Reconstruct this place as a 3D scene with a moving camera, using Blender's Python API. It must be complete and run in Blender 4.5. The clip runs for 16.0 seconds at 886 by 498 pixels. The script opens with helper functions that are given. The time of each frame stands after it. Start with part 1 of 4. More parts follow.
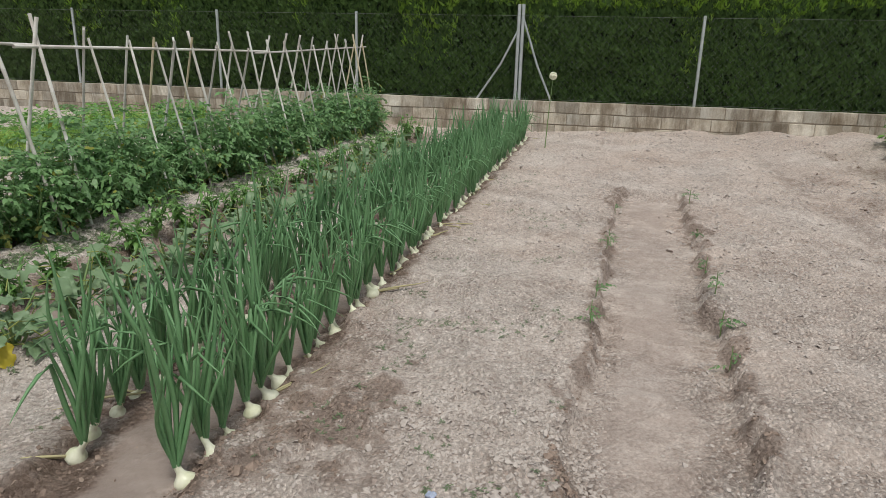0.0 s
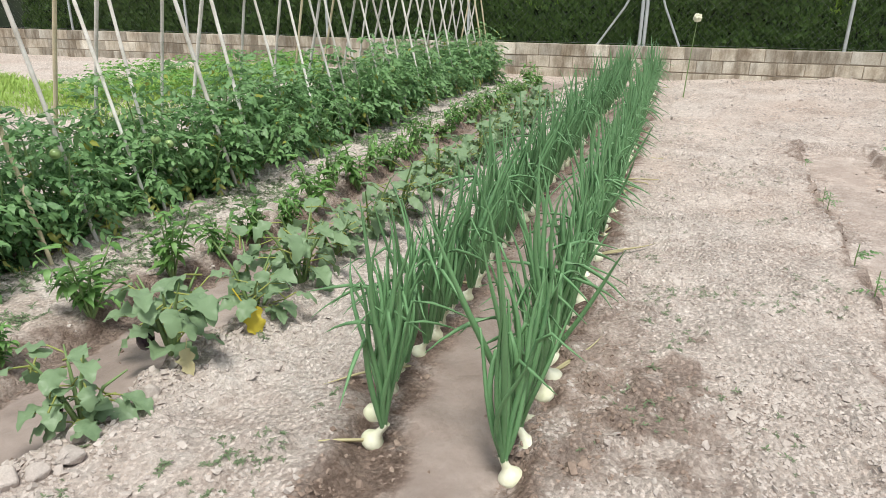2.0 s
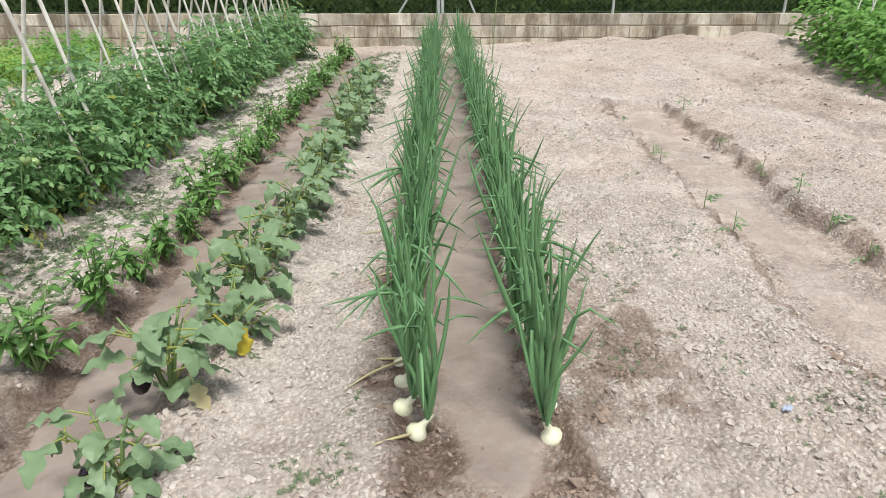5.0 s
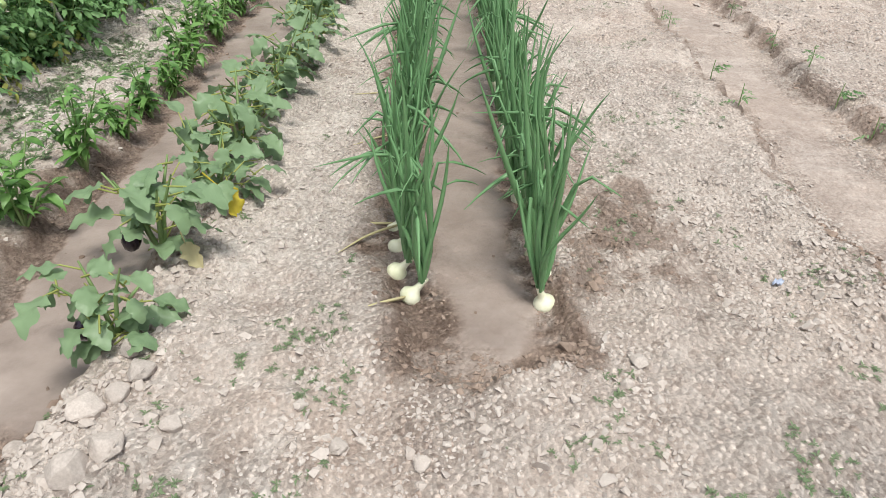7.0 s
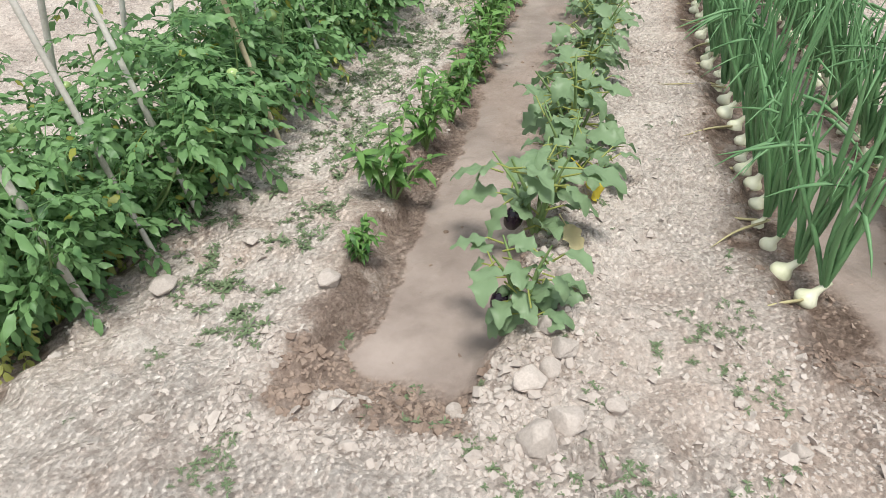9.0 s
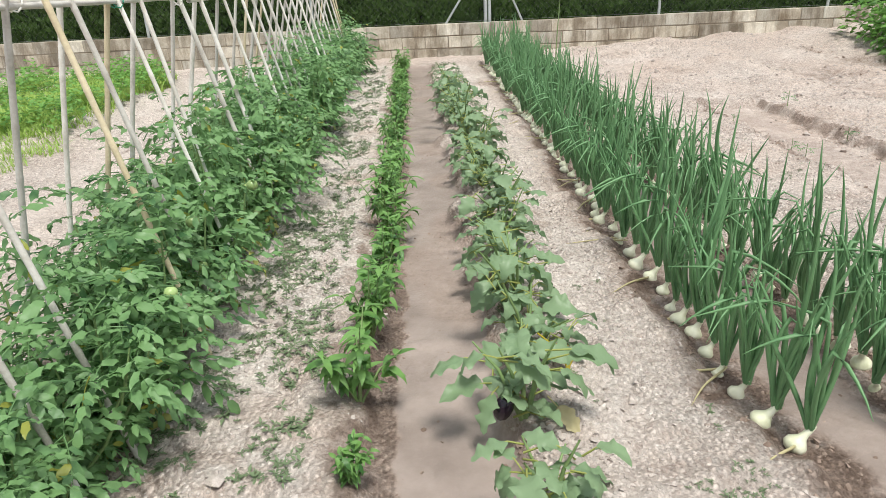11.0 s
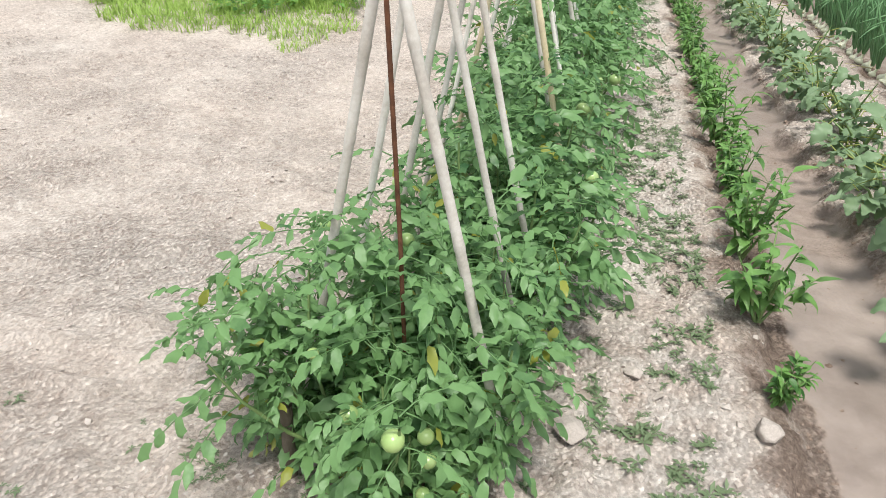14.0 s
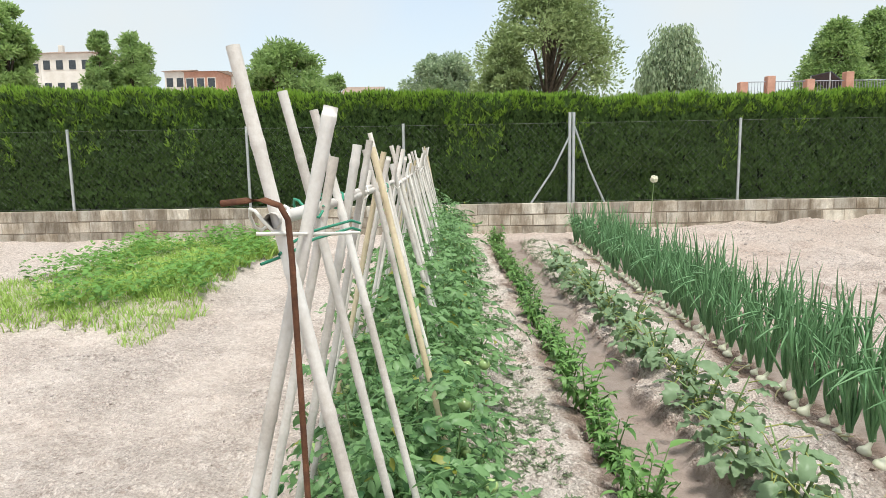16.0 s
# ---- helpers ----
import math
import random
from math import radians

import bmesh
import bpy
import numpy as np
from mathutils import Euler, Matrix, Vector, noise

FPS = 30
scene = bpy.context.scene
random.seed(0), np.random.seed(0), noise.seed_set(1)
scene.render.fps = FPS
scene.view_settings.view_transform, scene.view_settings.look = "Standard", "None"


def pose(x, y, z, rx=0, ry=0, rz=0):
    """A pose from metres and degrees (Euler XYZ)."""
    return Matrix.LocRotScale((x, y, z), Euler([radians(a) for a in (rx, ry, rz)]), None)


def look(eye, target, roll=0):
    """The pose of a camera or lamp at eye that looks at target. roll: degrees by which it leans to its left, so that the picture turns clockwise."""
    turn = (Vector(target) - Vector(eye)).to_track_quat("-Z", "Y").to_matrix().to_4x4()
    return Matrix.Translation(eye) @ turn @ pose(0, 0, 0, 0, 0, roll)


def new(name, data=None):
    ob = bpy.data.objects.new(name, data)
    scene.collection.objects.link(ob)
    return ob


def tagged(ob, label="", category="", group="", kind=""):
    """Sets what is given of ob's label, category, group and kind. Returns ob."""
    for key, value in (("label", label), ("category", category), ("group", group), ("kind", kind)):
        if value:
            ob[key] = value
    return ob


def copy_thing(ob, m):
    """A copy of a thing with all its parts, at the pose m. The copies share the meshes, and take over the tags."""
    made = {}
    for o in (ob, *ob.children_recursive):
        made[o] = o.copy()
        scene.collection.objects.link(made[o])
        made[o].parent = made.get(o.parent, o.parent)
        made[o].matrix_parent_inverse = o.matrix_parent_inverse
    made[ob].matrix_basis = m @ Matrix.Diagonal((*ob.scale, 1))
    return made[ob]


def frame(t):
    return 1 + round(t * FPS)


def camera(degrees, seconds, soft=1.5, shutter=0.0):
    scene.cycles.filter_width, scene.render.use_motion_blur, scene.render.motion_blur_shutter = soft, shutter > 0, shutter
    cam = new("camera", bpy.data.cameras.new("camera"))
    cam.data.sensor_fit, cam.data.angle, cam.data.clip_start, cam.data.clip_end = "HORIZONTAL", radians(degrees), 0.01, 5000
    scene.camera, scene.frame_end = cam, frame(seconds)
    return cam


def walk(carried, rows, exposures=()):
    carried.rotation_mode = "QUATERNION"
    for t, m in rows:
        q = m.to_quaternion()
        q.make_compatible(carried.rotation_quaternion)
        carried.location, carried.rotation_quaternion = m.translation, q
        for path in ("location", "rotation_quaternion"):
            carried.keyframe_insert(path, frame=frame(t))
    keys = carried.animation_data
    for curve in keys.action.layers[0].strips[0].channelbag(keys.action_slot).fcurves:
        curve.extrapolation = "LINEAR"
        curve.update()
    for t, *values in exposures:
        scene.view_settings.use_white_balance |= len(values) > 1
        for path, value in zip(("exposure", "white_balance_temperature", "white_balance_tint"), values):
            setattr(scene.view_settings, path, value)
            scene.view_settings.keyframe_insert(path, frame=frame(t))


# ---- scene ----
cam = camera(67.4, 16.0, soft=0.8)
METRES, EYE, TILT, LEAN, TURN = 6.4, 1.5, -17.0, 0.0, 17.5
PATH = [
    (0, (-0.995, 0.209, 1.289), (-1.405, 2.084, 0.727), 1.5),
    (0.5, (-1.254, 0.258, 1.251), (-1.747, 2.033, 0.471), 5.3),
    (1, (-1.509, 0.204, 1.225), (-2.083, 1.919, 0.373), 2.1),
    (1.5, (-1.728, 0.264, 1.202), (-2.388, 1.922, 0.299), 0.3),
    (2, (-1.883, 0.33, 1.187), (-2.465, 2.112, 0.492), 0.6),
    (2.5, (-2.036, 0.298, 1.19), (-2.217, 2.126, 0.398), -0.6),
    (3, (-2.223, 0.236, 1.246), (-2.319, 2.036, 0.38), -1.9),
    (3.2, (-2.276, 0.24, 1.246), (-2.367, 2.059, 0.421), -1.4),
    (5.3, (-2.543, 0.1, 1.345), (-2.487, 1.937, 0.556), 0.6),
    (5.5, (-2.535, 0.092, 1.327), (-2.465, 1.89, 0.455), 1.2),
    (6, (-2.523, 0.113, 1.309), (-2.438, 1.833, 0.291), 1.6),
    (6.5, (-2.539, 0.137, 1.292), (-2.462, 1.805, 0.19), 1.9),
    (7, (-2.562, 0.163, 1.294), (-2.494, 1.814, 0.166), 2.3),
    (7.5, (-2.665, 0.146, 1.296), (-2.714, 1.819, 0.201), 1.4),
    (8, (-2.859, 0.12, 1.256), (-3.153, 1.775, 0.172), 1.3),
    (8.5, (-3.092, 0.143, 1.23), (-3.618, 1.696, 0.084), -1.6),
    (9, (-3.293, 0.114, 1.243), (-3.666, 1.716, 0.106), -2.0),
    (9.5, (-3.497, 0.117, 1.301), (-3.716, 1.792, 0.23), -2.9),
    (10, (-3.624, 0.201, 1.326), (-3.76, 2.022, 0.51), -3.7),
    (10.2, (-3.643, 0.235, 1.364), (-3.697, 2.084, 0.603), -5.1),
    (12.3, (-3.896, 0.158, 1.303), (-3.719, 1.992, 0.525), 0.9),
    (12.5, (-3.95, 0.14, 1.298), (-3.907, 1.971, 0.494), 0.5),
    (13, (-4.154, 0.134, 1.28), (-4.561, 1.889, 0.41), 0.4),
    (13.5, (-4.366, 0.165, 1.273), (-4.966, 1.825, 0.333), -3.2),
    (14, (-4.504, 0.196, 1.269), (-4.932, 1.887, 0.29), -0.2),
    (14.5, (-4.667, 0.158, 1.335), (-4.805, 1.973, 0.505), -1.2),
    (14.8, (-4.711, 0.171, 1.368), (-4.789, 2.006, 0.577), -0.1),
    (14.9, (-4.717, 0.177, 1.374), (-4.798, 2.046, 0.667), -0.5),
    (15, (-4.717, 0.178, 1.386), (-4.824, 2.065, 0.731), -0.6),
    (15.5, (-4.675, 0.21, 1.42), (-4.768, 2.151, 0.948), 0.5),
    (16, (-4.65, 0.304, 1.429), (-4.658, 2.284, 1.15), -1.0),
]
walk(cam, [(t, look(eye, target, roll)) for t, eye, target, roll in PATH],
     exposures=[(0, 0.0, 6400, 5), (0.5, 0.4, 6400, 5), (1, 0.65, 6400, 5), (9, 0.65, 6400, 5), (12, 0.75, 6400, 5), (16, 0.75, 6400, 5)])
# ---- place ----
# ---- light ----
world = bpy.data.worlds.new("sky_world")
scene.world = world
world.use_nodes = True
wn, wl = world.node_tree.nodes, world.node_tree.links
sky = wn.new("ShaderNodeTexSky")
sky.sky_type, sky.sun_disc = "NISHITA", False
sky.sun_elevation, sky.sun_rotation = radians(69), radians(158)
sky.air_density, sky.dust_density, sky.ozone_density = 1.0, 2.0, 1.0
wn["Background"].inputs["Strength"].default_value = 0.15
# thin bright cloud over most of the sky
veil = wn.new("ShaderNodeMix")
veil.data_type = "RGBA"
veil.inputs[7].default_value = (3.35, 3.42, 3.5, 1)
wisps = wn.new("ShaderNodeTexNoise")
wisps.inputs["Scale"].default_value, wisps.inputs["Detail"].default_value = 2.2, 5.0
cover = wn.new("ShaderNodeMapRange")
cover.inputs[1].default_value, cover.inputs[2].default_value, cover.inputs[3].default_value, cover.inputs[4].default_value = 0.35, 0.6, 0.6, 0.97
wl.new(wn.new("ShaderNodeTexCoord").outputs["Generated"], wisps.inputs["Vector"])
wl.new(wisps.outputs["Fac"], cover.inputs[0])
wl.new(cover.outputs[0], veil.inputs[0])
wl.new(sky.outputs[0], veil.inputs[6])
wl.new(veil.outputs[2], wn["Background"].inputs["Color"])
sun = new("sun", bpy.data.lights.new("sun", "SUN"))
sun.data.energy, sun.data.angle, sun.data.color = 2.5, radians(14), (1.0, 0.965, 0.90)
sun.matrix_world = look((0, 0, 30), Vector((0, 0, 30)) - Vector((0.13, -0.33, 0.93)))

# ---- small helpers ----
rng = np.random.default_rng(7)


def lattice(ix, iy, seed):
    h = (ix.astype(np.int64) * 374761393 + iy.astype(np.int64) * 668265263 + seed * 974711) & 0xFFFFFFFF
    h = ((h ^ (h >> 13)) * 1274126177) & 0xFFFFFFFF
    h = (h ^ (h >> 16)) & 0xFFFFFFFF
    return h / 4294967295.0


def grain(x, y, size, seed=0):
    """Smooth value noise from 0 to 1 with lumps of the given size."""
    x, y = np.asarray(x, float) / size, np.asarray(y, float) / size
    ix, iy = np.floor(x), np.floor(y)
    fx, fy = x - ix, y - iy
    fx, fy = fx * fx * (3 - 2 * fx), fy * fy * (3 - 2 * fy)
    a, b = lattice(ix, iy, seed), lattice(ix + 1, iy, seed)
    c, d = lattice(ix, iy + 1, seed), lattice(ix + 1, iy + 1, seed)
    return (a * (1 - fx) + b * fx) * (1 - fy) + (c * (1 - fx) + d * fx) * fy


def step(a, b, v):
    u = np.clip((np.asarray(v, float) - a) / (b - a), 0, 1)
    return u * u * (3 - 2 * u)


def mesh_of(name, verts, faces, smooth=True):
    """A mesh from arrays; faces are rows of three or four corners."""
    me = bpy.data.meshes.new(name)
    verts = np.asarray(verts, np.float32)
    faces = np.asarray(faces, np.int32)
    n, k = faces.shape
    me.vertices.add(len(verts))
    me.vertices.foreach_set("co", verts.ravel())
    me.loops.add(n * k)
    me.loops.foreach_set("vertex_index", faces.ravel())
    me.polygons.add(n)
    me.polygons.foreach_set("loop_start", np.arange(0, n * k, k, dtype=np.int32))
    me.polygons.foreach_set("use_smooth", np.full(n, smooth))
    me.update(calc_edges=True)
    me.validate()
    return me


def join(pieces):
    """One array of corners and one of faces out of many."""
    vs, fs, at = [], [], 0
    for v, f in pieces:
        vs.append(v)
        fs.append(np.asarray(f) + at)
        at += len(v)
    return np.concatenate(vs), np.concatenate(fs)


def link(name, me, material, parent=None, label="", m=None):
    ob = new(name, me)
    if material is not None and not me.materials:
        me.materials.append(material)
    if parent is not None:
        ob.parent = parent
    if m is not None:
        ob.matrix_basis = m
    if label:
        ob["label"] = label
    return ob


def part(name, bm, material, parent, label="", smooth=True):
    me = bpy.data.meshes.new(name)
    bm.to_mesh(me)
    bm.free()
    for p in me.polygons:
        p.use_smooth = smooth
    return link(name, me, material, parent, label)


def box(bm, lo, hi, bevel=0.0):
    m = Matrix.Translation([(a + b) / 2 for a, b in zip(lo, hi)]) @ Matrix.Diagonal([b - a for a, b in zip(lo, hi)] + [1])
    made = bmesh.ops.create_cube(bm, size=1, matrix=m)
    if bevel:
        edges = list({e for v in made["verts"] for e in v.link_edges})
        bmesh.ops.bevel(bm, geom=edges, offset=bevel, segments=1, affect="EDGES")


def tube(points, radii, sides=6, cap=True):
    """Corners and faces of a round tube along points."""
    pts = np.asarray(points, float)
    n = len(pts)
    tang = np.gradient(pts, axis=0)
    tang /= np.linalg.norm(tang, axis=1)[:, None] + 1e-9
    ref = np.array([0, 0, 1.0]) if abs(tang[0][2]) < 0.9 else np.array([1.0, 0, 0])
    verts, a = [], np.linspace(0, 2 * math.pi, sides, endpoint=False)
    for p, t, r in zip(pts, tang, radii):
        u = np.cross(t, ref)
        u /= np.linalg.norm(u) + 1e-9
        w = np.cross(t, u)
        verts.append(p + r * (np.cos(a)[:, None] * u + np.sin(a)[:, None] * w))
    faces = [(i * sides + j, i * sides + (j + 1) % sides, (i + 1) * sides + (j + 1) % sides, (i + 1) * sides + j) for i in range(n - 1) for j in range(sides)]
    verts = np.concatenate(verts + [pts[:1], pts[-1:]])
    if cap:
        for j in range(sides):
            k = (j + 1) % sides
            faces.append((n * sides, k, j, n * sides))
            faces.append((n * sides + 1, (n - 1) * sides + j, (n - 1) * sides + k, n * sides + 1))
    return verts, np.array(faces)


def turn(rx, ry, rz):
    return np.array(Euler((rx, ry, rz)).to_matrix())


def blade(length, width, profile, sections=5, droop=0.3, fold=0.25, wave=0.0):
    """A leaf along +y, with a folded midrib: three corners a section."""
    s = np.linspace(0, 1, sections + 1)
    ang = -droop * s * s
    y = np.cumsum(np.concatenate([[0], np.cos(ang[1:])])) * length / sections
    z = np.cumsum(np.concatenate([[0], np.sin(ang[1:])])) * length / sections
    w = np.array([profile(t) for t in s]) * width / 2
    lift = w * fold + wave * w * np.sin(s * 9)
    verts = np.zeros((sections + 1, 3, 3))
    verts[:, 0], verts[:, 1], verts[:, 2] = np.stack([-w, y, z + lift], 1), np.stack([0 * w, y, z], 1), np.stack([w, y, z + lift * 0.8], 1)
    faces = [(3 * i + j, 3 * i + j + 1, 3 * i + j + 4, 3 * i + j + 3) for i in range(sections) for j in (0, 1)]
    return verts.reshape(-1, 3), np.array(faces)


# ---- materials ----
def nodes_of(name):
    m = bpy.data.materials.new(name)
    m.use_nodes = True
    return m, m.node_tree.nodes, m.node_tree.links, m.node_tree.nodes["Principled BSDF"]


def ramp(n, stops):
    r = n.new("ShaderNodeValToRGB")
    while len(r.color_ramp.elements) < len(stops):
        r.color_ramp.elements.new(0.5)
    for e, (p, c) in zip(r.color_ramp.elements, stops):
        e.position, e.color = p, (*c, 1)
    return r


def tex(n, l, coords, scale, detail=4.0, rough=0.6):
    t = n.new("ShaderNodeTexNoise")
    t.inputs["Scale"].default_value, t.inputs["Detail"].default_value, t.inputs["Roughness"].default_value = scale, detail, rough
    l.new(coords, t.inputs["Vector"])
    return t


def mix(n, l, kind, fac, a, b):
    x = n.new("ShaderNodeMix")
    x.data_type, x.blend_type = "RGBA", kind
    for sock, v in ((x.inputs[0], fac), (x.inputs[6], a), (x.inputs[7], b)):
        if hasattr(v, "is_linked"):
            l.new(v, sock)
        elif isinstance(v, (int, float)):
            sock.default_value = v
        else:
            sock.default_value = (*v, 1)
    return x.outputs[2]


def surface(name, stops, scale, rough=0.8, bump=0.2, bump_scale=60.0, fine=0.25, metal=0.0, vary=0.0, spec=0.5):
    """A solid, weathered surface: broad colour change, fine grain, relief, and some change from piece to piece."""
    m, n, l, p = nodes_of(name)
    co = n.new("ShaderNodeTexCoord").outputs["Object"]
    info = n.new("ShaderNodeObjectInfo")
    shift = n.new("ShaderNodeVectorMath")
    shift.operation = "ADD"
    l.new(co, shift.inputs[0])
    l.new(info.outputs["Random"], shift.inputs[1])
    big = tex(n, l, shift.outputs[0], scale)
    r = ramp(n, stops)
    l.new(big.outputs["Fac"], r.inputs[0])
    small = tex(n, l, co, bump_scale, 5.0, 0.7)
    col = mix(n, l, "OVERLAY", fine, r.outputs[0], small.outputs["Fac"])
    if vary:
        hsv = n.new("ShaderNodeHueSaturation")
        mp = n.new("ShaderNodeMapRange")
        mp.inputs[3].default_value, mp.inputs[4].default_value = 1 - vary, 1 + vary
        l.new(info.outputs["Random"], mp.inputs[0])
        l.new(mp.outputs[0], hsv.inputs["Value"])
        l.new(col, hsv.inputs["Color"])
        col = hsv.outputs[0]
    l.new(col, p.inputs["Base Color"])
    b = n.new("ShaderNodeBump")
    b.inputs["Strength"].default_value, b.inputs["Distance"].default_value = bump, 0.01
    l.new(small.outputs["Fac"], b.inputs["Height"])
    l.new(b.outputs[0], p.inputs["Normal"])
    p.inputs["Roughness"].default_value, p.inputs["Metallic"].default_value = rough, metal
    p.inputs["Specular IOR Level"].default_value = spec
    return m


def leafy(name, dark, light, rough=0.5, glow=0.3, spec=0.4, odd=None, odd_part=0.06):
    """Leaves: colour from leaf to leaf and along each, some light through them."""
    m, n, l, p = nodes_of(name)
    geo, info = n.new("ShaderNodeNewGeometry"), n.new("ShaderNodeObjectInfo")
    co = n.new("ShaderNodeTexCoord").outputs["Object"]
    t = tex(n, l, co, 14.0, 4.0)
    add = n.new("ShaderNodeMath")
    add.operation = "MULTIPLY_ADD"
    l.new(geo.outputs["Random Per Island"], add.inputs[0])
    add.inputs[1].default_value = 0.6
    l.new(t.outputs["Fac"], add.inputs[2])
    sub = n.new("ShaderNodeMath")
    sub.operation = "MULTIPLY_ADD"
    l.new(info.outputs["Random"], sub.inputs[0])
    sub.inputs[1].default_value = 0.3
    l.new(add.outputs[0], sub.inputs[2])
    r = ramp(n, [(0.45, dark), (1.15 / 1.3, light)])
    l.new(sub.outputs[0], r.inputs[0])
    col = r.outputs[0]
    if odd:
        g = n.new("ShaderNodeMath")
        g.operation = "LESS_THAN"
        l.new(geo.outputs["Random Per Island"], g.inputs[0])
        g.inputs[1].default_value = odd_part
        col = mix(n, l, "MIX", g.outputs[0], col, odd)
    l.new(col, p.inputs["Base Color"])
    p.inputs["Roughness"].default_value = rough
    p.inputs["Specular IOR Level"].default_value = spec
    b = n.new("ShaderNodeBump")
    b.inputs["Strength"].default_value, b.inputs["Distance"].default_value = 0.35, 0.004
    l.new(tex(n, l, co, 90.0, 3.0).outputs["Fac"], b.inputs["Height"])
    l.new(b.outputs[0], p.inputs["Normal"])
    tr = n.new("ShaderNodeBsdfTranslucent")
    l.new(col, tr.inputs["Color"])
    mx = n.new("ShaderNodeMixShader")
    mx.inputs[0].default_value = glow
    l.new(p.outputs[0], mx.inputs[1])
    l.new(tr.outputs[0], mx.inputs[2])
    l.new(mx.outputs[0], n["Material Output"].inputs["Surface"])
    return m


def soil_material():
    m, n, l, p = nodes_of("garden_soil")
    co = n.new("ShaderNodeTexCoord").outputs["Object"]
    wet_shade, silt, pale = n.new("ShaderNodeAttribute"), n.new("ShaderNodeAttribute"), n.new("ShaderNodeAttribute")
    wet_shade.attribute_name, silt.attribute_name, pale.attribute_name = "wet_shade", "silt", "pale"
    big, mid, fine = tex(n, l, co, 0.9, 5.0), tex(n, l, co, 13.0, 6.0, 0.75), tex(n, l, co, 95.0, 6.0, 0.8)
    dry = ramp(n, [(0.3, (0.515, 0.436, 0.393)), (0.5, (0.605, 0.522, 0.477)), (0.7, (0.68, 0.603, 0.56))])
    l.new(mid.outputs["Fac"], dry.inputs[0])
    tone = ramp(n, [(0.35, (0.92, 0.865, 0.83)), (0.65, (1.0, 1.0, 1.0))])
    l.new(big.outputs["Fac"], tone.inputs[0])
    col = mix(n, l, "MULTIPLY", 1.0, dry.outputs[0], tone.outputs[0])
    # Pits of the fine grain, low in the bump too, are darkened as shade.
    crumb_shade = ramp(n, [(0.33, (0.34, 0.30, 0.28)), (0.43, (0.96, 0.96, 0.96)), (0.68, (1.28, 1.28, 1.28))])
    l.new(fine.outputs["Fac"], crumb_shade.inputs[0])
    crust = ramp(n, [(0.3, (0.595, 0.517, 0.473)), (0.7, (0.72, 0.648, 0.603))])
    l.new(mid.outputs["Fac"], crust.inputs[0])
    col = mix(n, l, "MIX", pale.outputs["Fac"], col, crust.outputs[0])
    damp = ramp(n, [(0.3, (0.17, 0.118, 0.094)), (0.7, (0.33, 0.245, 0.20))])
    l.new(mid.outputs["Fac"], damp.inputs[0])
    mud = ramp(n, [(0.3, (0.215, 0.168, 0.147)), (0.7, (0.36, 0.292, 0.262))])
    l.new(tex(n, l, co, 3.2, 6.0, 0.65).outputs["Fac"], mud.inputs[0])
    col = mix(n, l, "MIX", wet_shade.outputs["Fac"], col, damp.outputs[0])
    col = mix(n, l, "MULTIPLY", 0.5, col, crumb_shade.outputs[0])
    col = mix(n, l, "MIX", silt.outputs["Fac"], col, mud.outputs[0])
    warp = n.new("ShaderNodeVectorMath")
    warp.operation = "MULTIPLY_ADD"
    l.new(fine.outputs["Color"], warp.inputs[0])
    warp.inputs[1].default_value = (0.02, 0.02, 0.02)
    l.new(co, warp.inputs[2])
    cells = []
    patch = n.new("ShaderNodeMapRange")
    patch.inputs[1].default_value, patch.inputs[2].default_value, patch.inputs[3].default_value, patch.inputs[4].default_value = 0.36, 0.64, 0.45, 0.9
    l.new(tex(n, l, co, 1.7, 6.0).outputs["Fac"], patch.inputs[0])
    for scale in (52.0, 120.0):
        v = n.new("ShaderNodeTexVoronoi")
        v.inputs["Scale"].default_value = scale
        l.new(warp.outputs[0], v.inputs["Vector"])
        bw = n.new("ShaderNodeSeparateColor")
        l.new(v.outputs["Color"], bw.inputs[0])
        shade = ramp(n, [(0.1, (0.78, 0.74, 0.72)), (0.5, (1.0, 1.0, 1.0)), (0.9, (1.18, 1.18, 1.18))])
        l.new(bw.outputs[0], shade.inputs[0])
        keep = n.new("ShaderNodeMath")
        keep.operation = "MULTIPLY_ADD"
        l.new(silt.outputs["Fac"], keep.inputs[0])
        keep.inputs[1].default_value = -0.75
        l.new(patch.outputs[0], keep.inputs[2])
        col = mix(n, l, "MULTIPLY", keep.outputs[0], col, shade.outputs[0])
        cells.append(v)
    v = cells[0]
    l.new(col, p.inputs["Base Color"])
    hsum = n.new("ShaderNodeMath")
    hsum.operation = "MULTIPLY_ADD"
    l.new(v.outputs["Distance"], hsum.inputs[0])
    hsum.inputs[1].default_value = -1.0
    l.new(fine.outputs["Fac"], hsum.inputs[2])
    hs2 = n.new("ShaderNodeMath")
    hs2.operation = "ADD"
    l.new(hsum.outputs[0], hs2.inputs[0])
    l.new(mid.outputs["Fac"], hs2.inputs[1])
    b = n.new("ShaderNodeBump")
    b.inputs["Distance"].default_value = 0.024
    st = n.new("ShaderNodeMapRange")
    st.inputs[3].default_value, st.inputs[4].default_value = 1.0, 0.22
    l.new(silt.outputs["Fac"], st.inputs[0])
    lump = n.new("ShaderNodeMath")
    lump.operation = "MULTIPLY"
    l.new(st.outputs[0], lump.inputs[0])
    soft = n.new("ShaderNodeMapRange")
    soft.inputs[3].default_value, soft.inputs[4].default_value = 0.45, 1.0
    l.new(patch.outputs[0], soft.inputs[0])
    l.new(soft.outputs[0], lump.inputs[1])
    l.new(lump.outputs[0], b.inputs["Strength"])
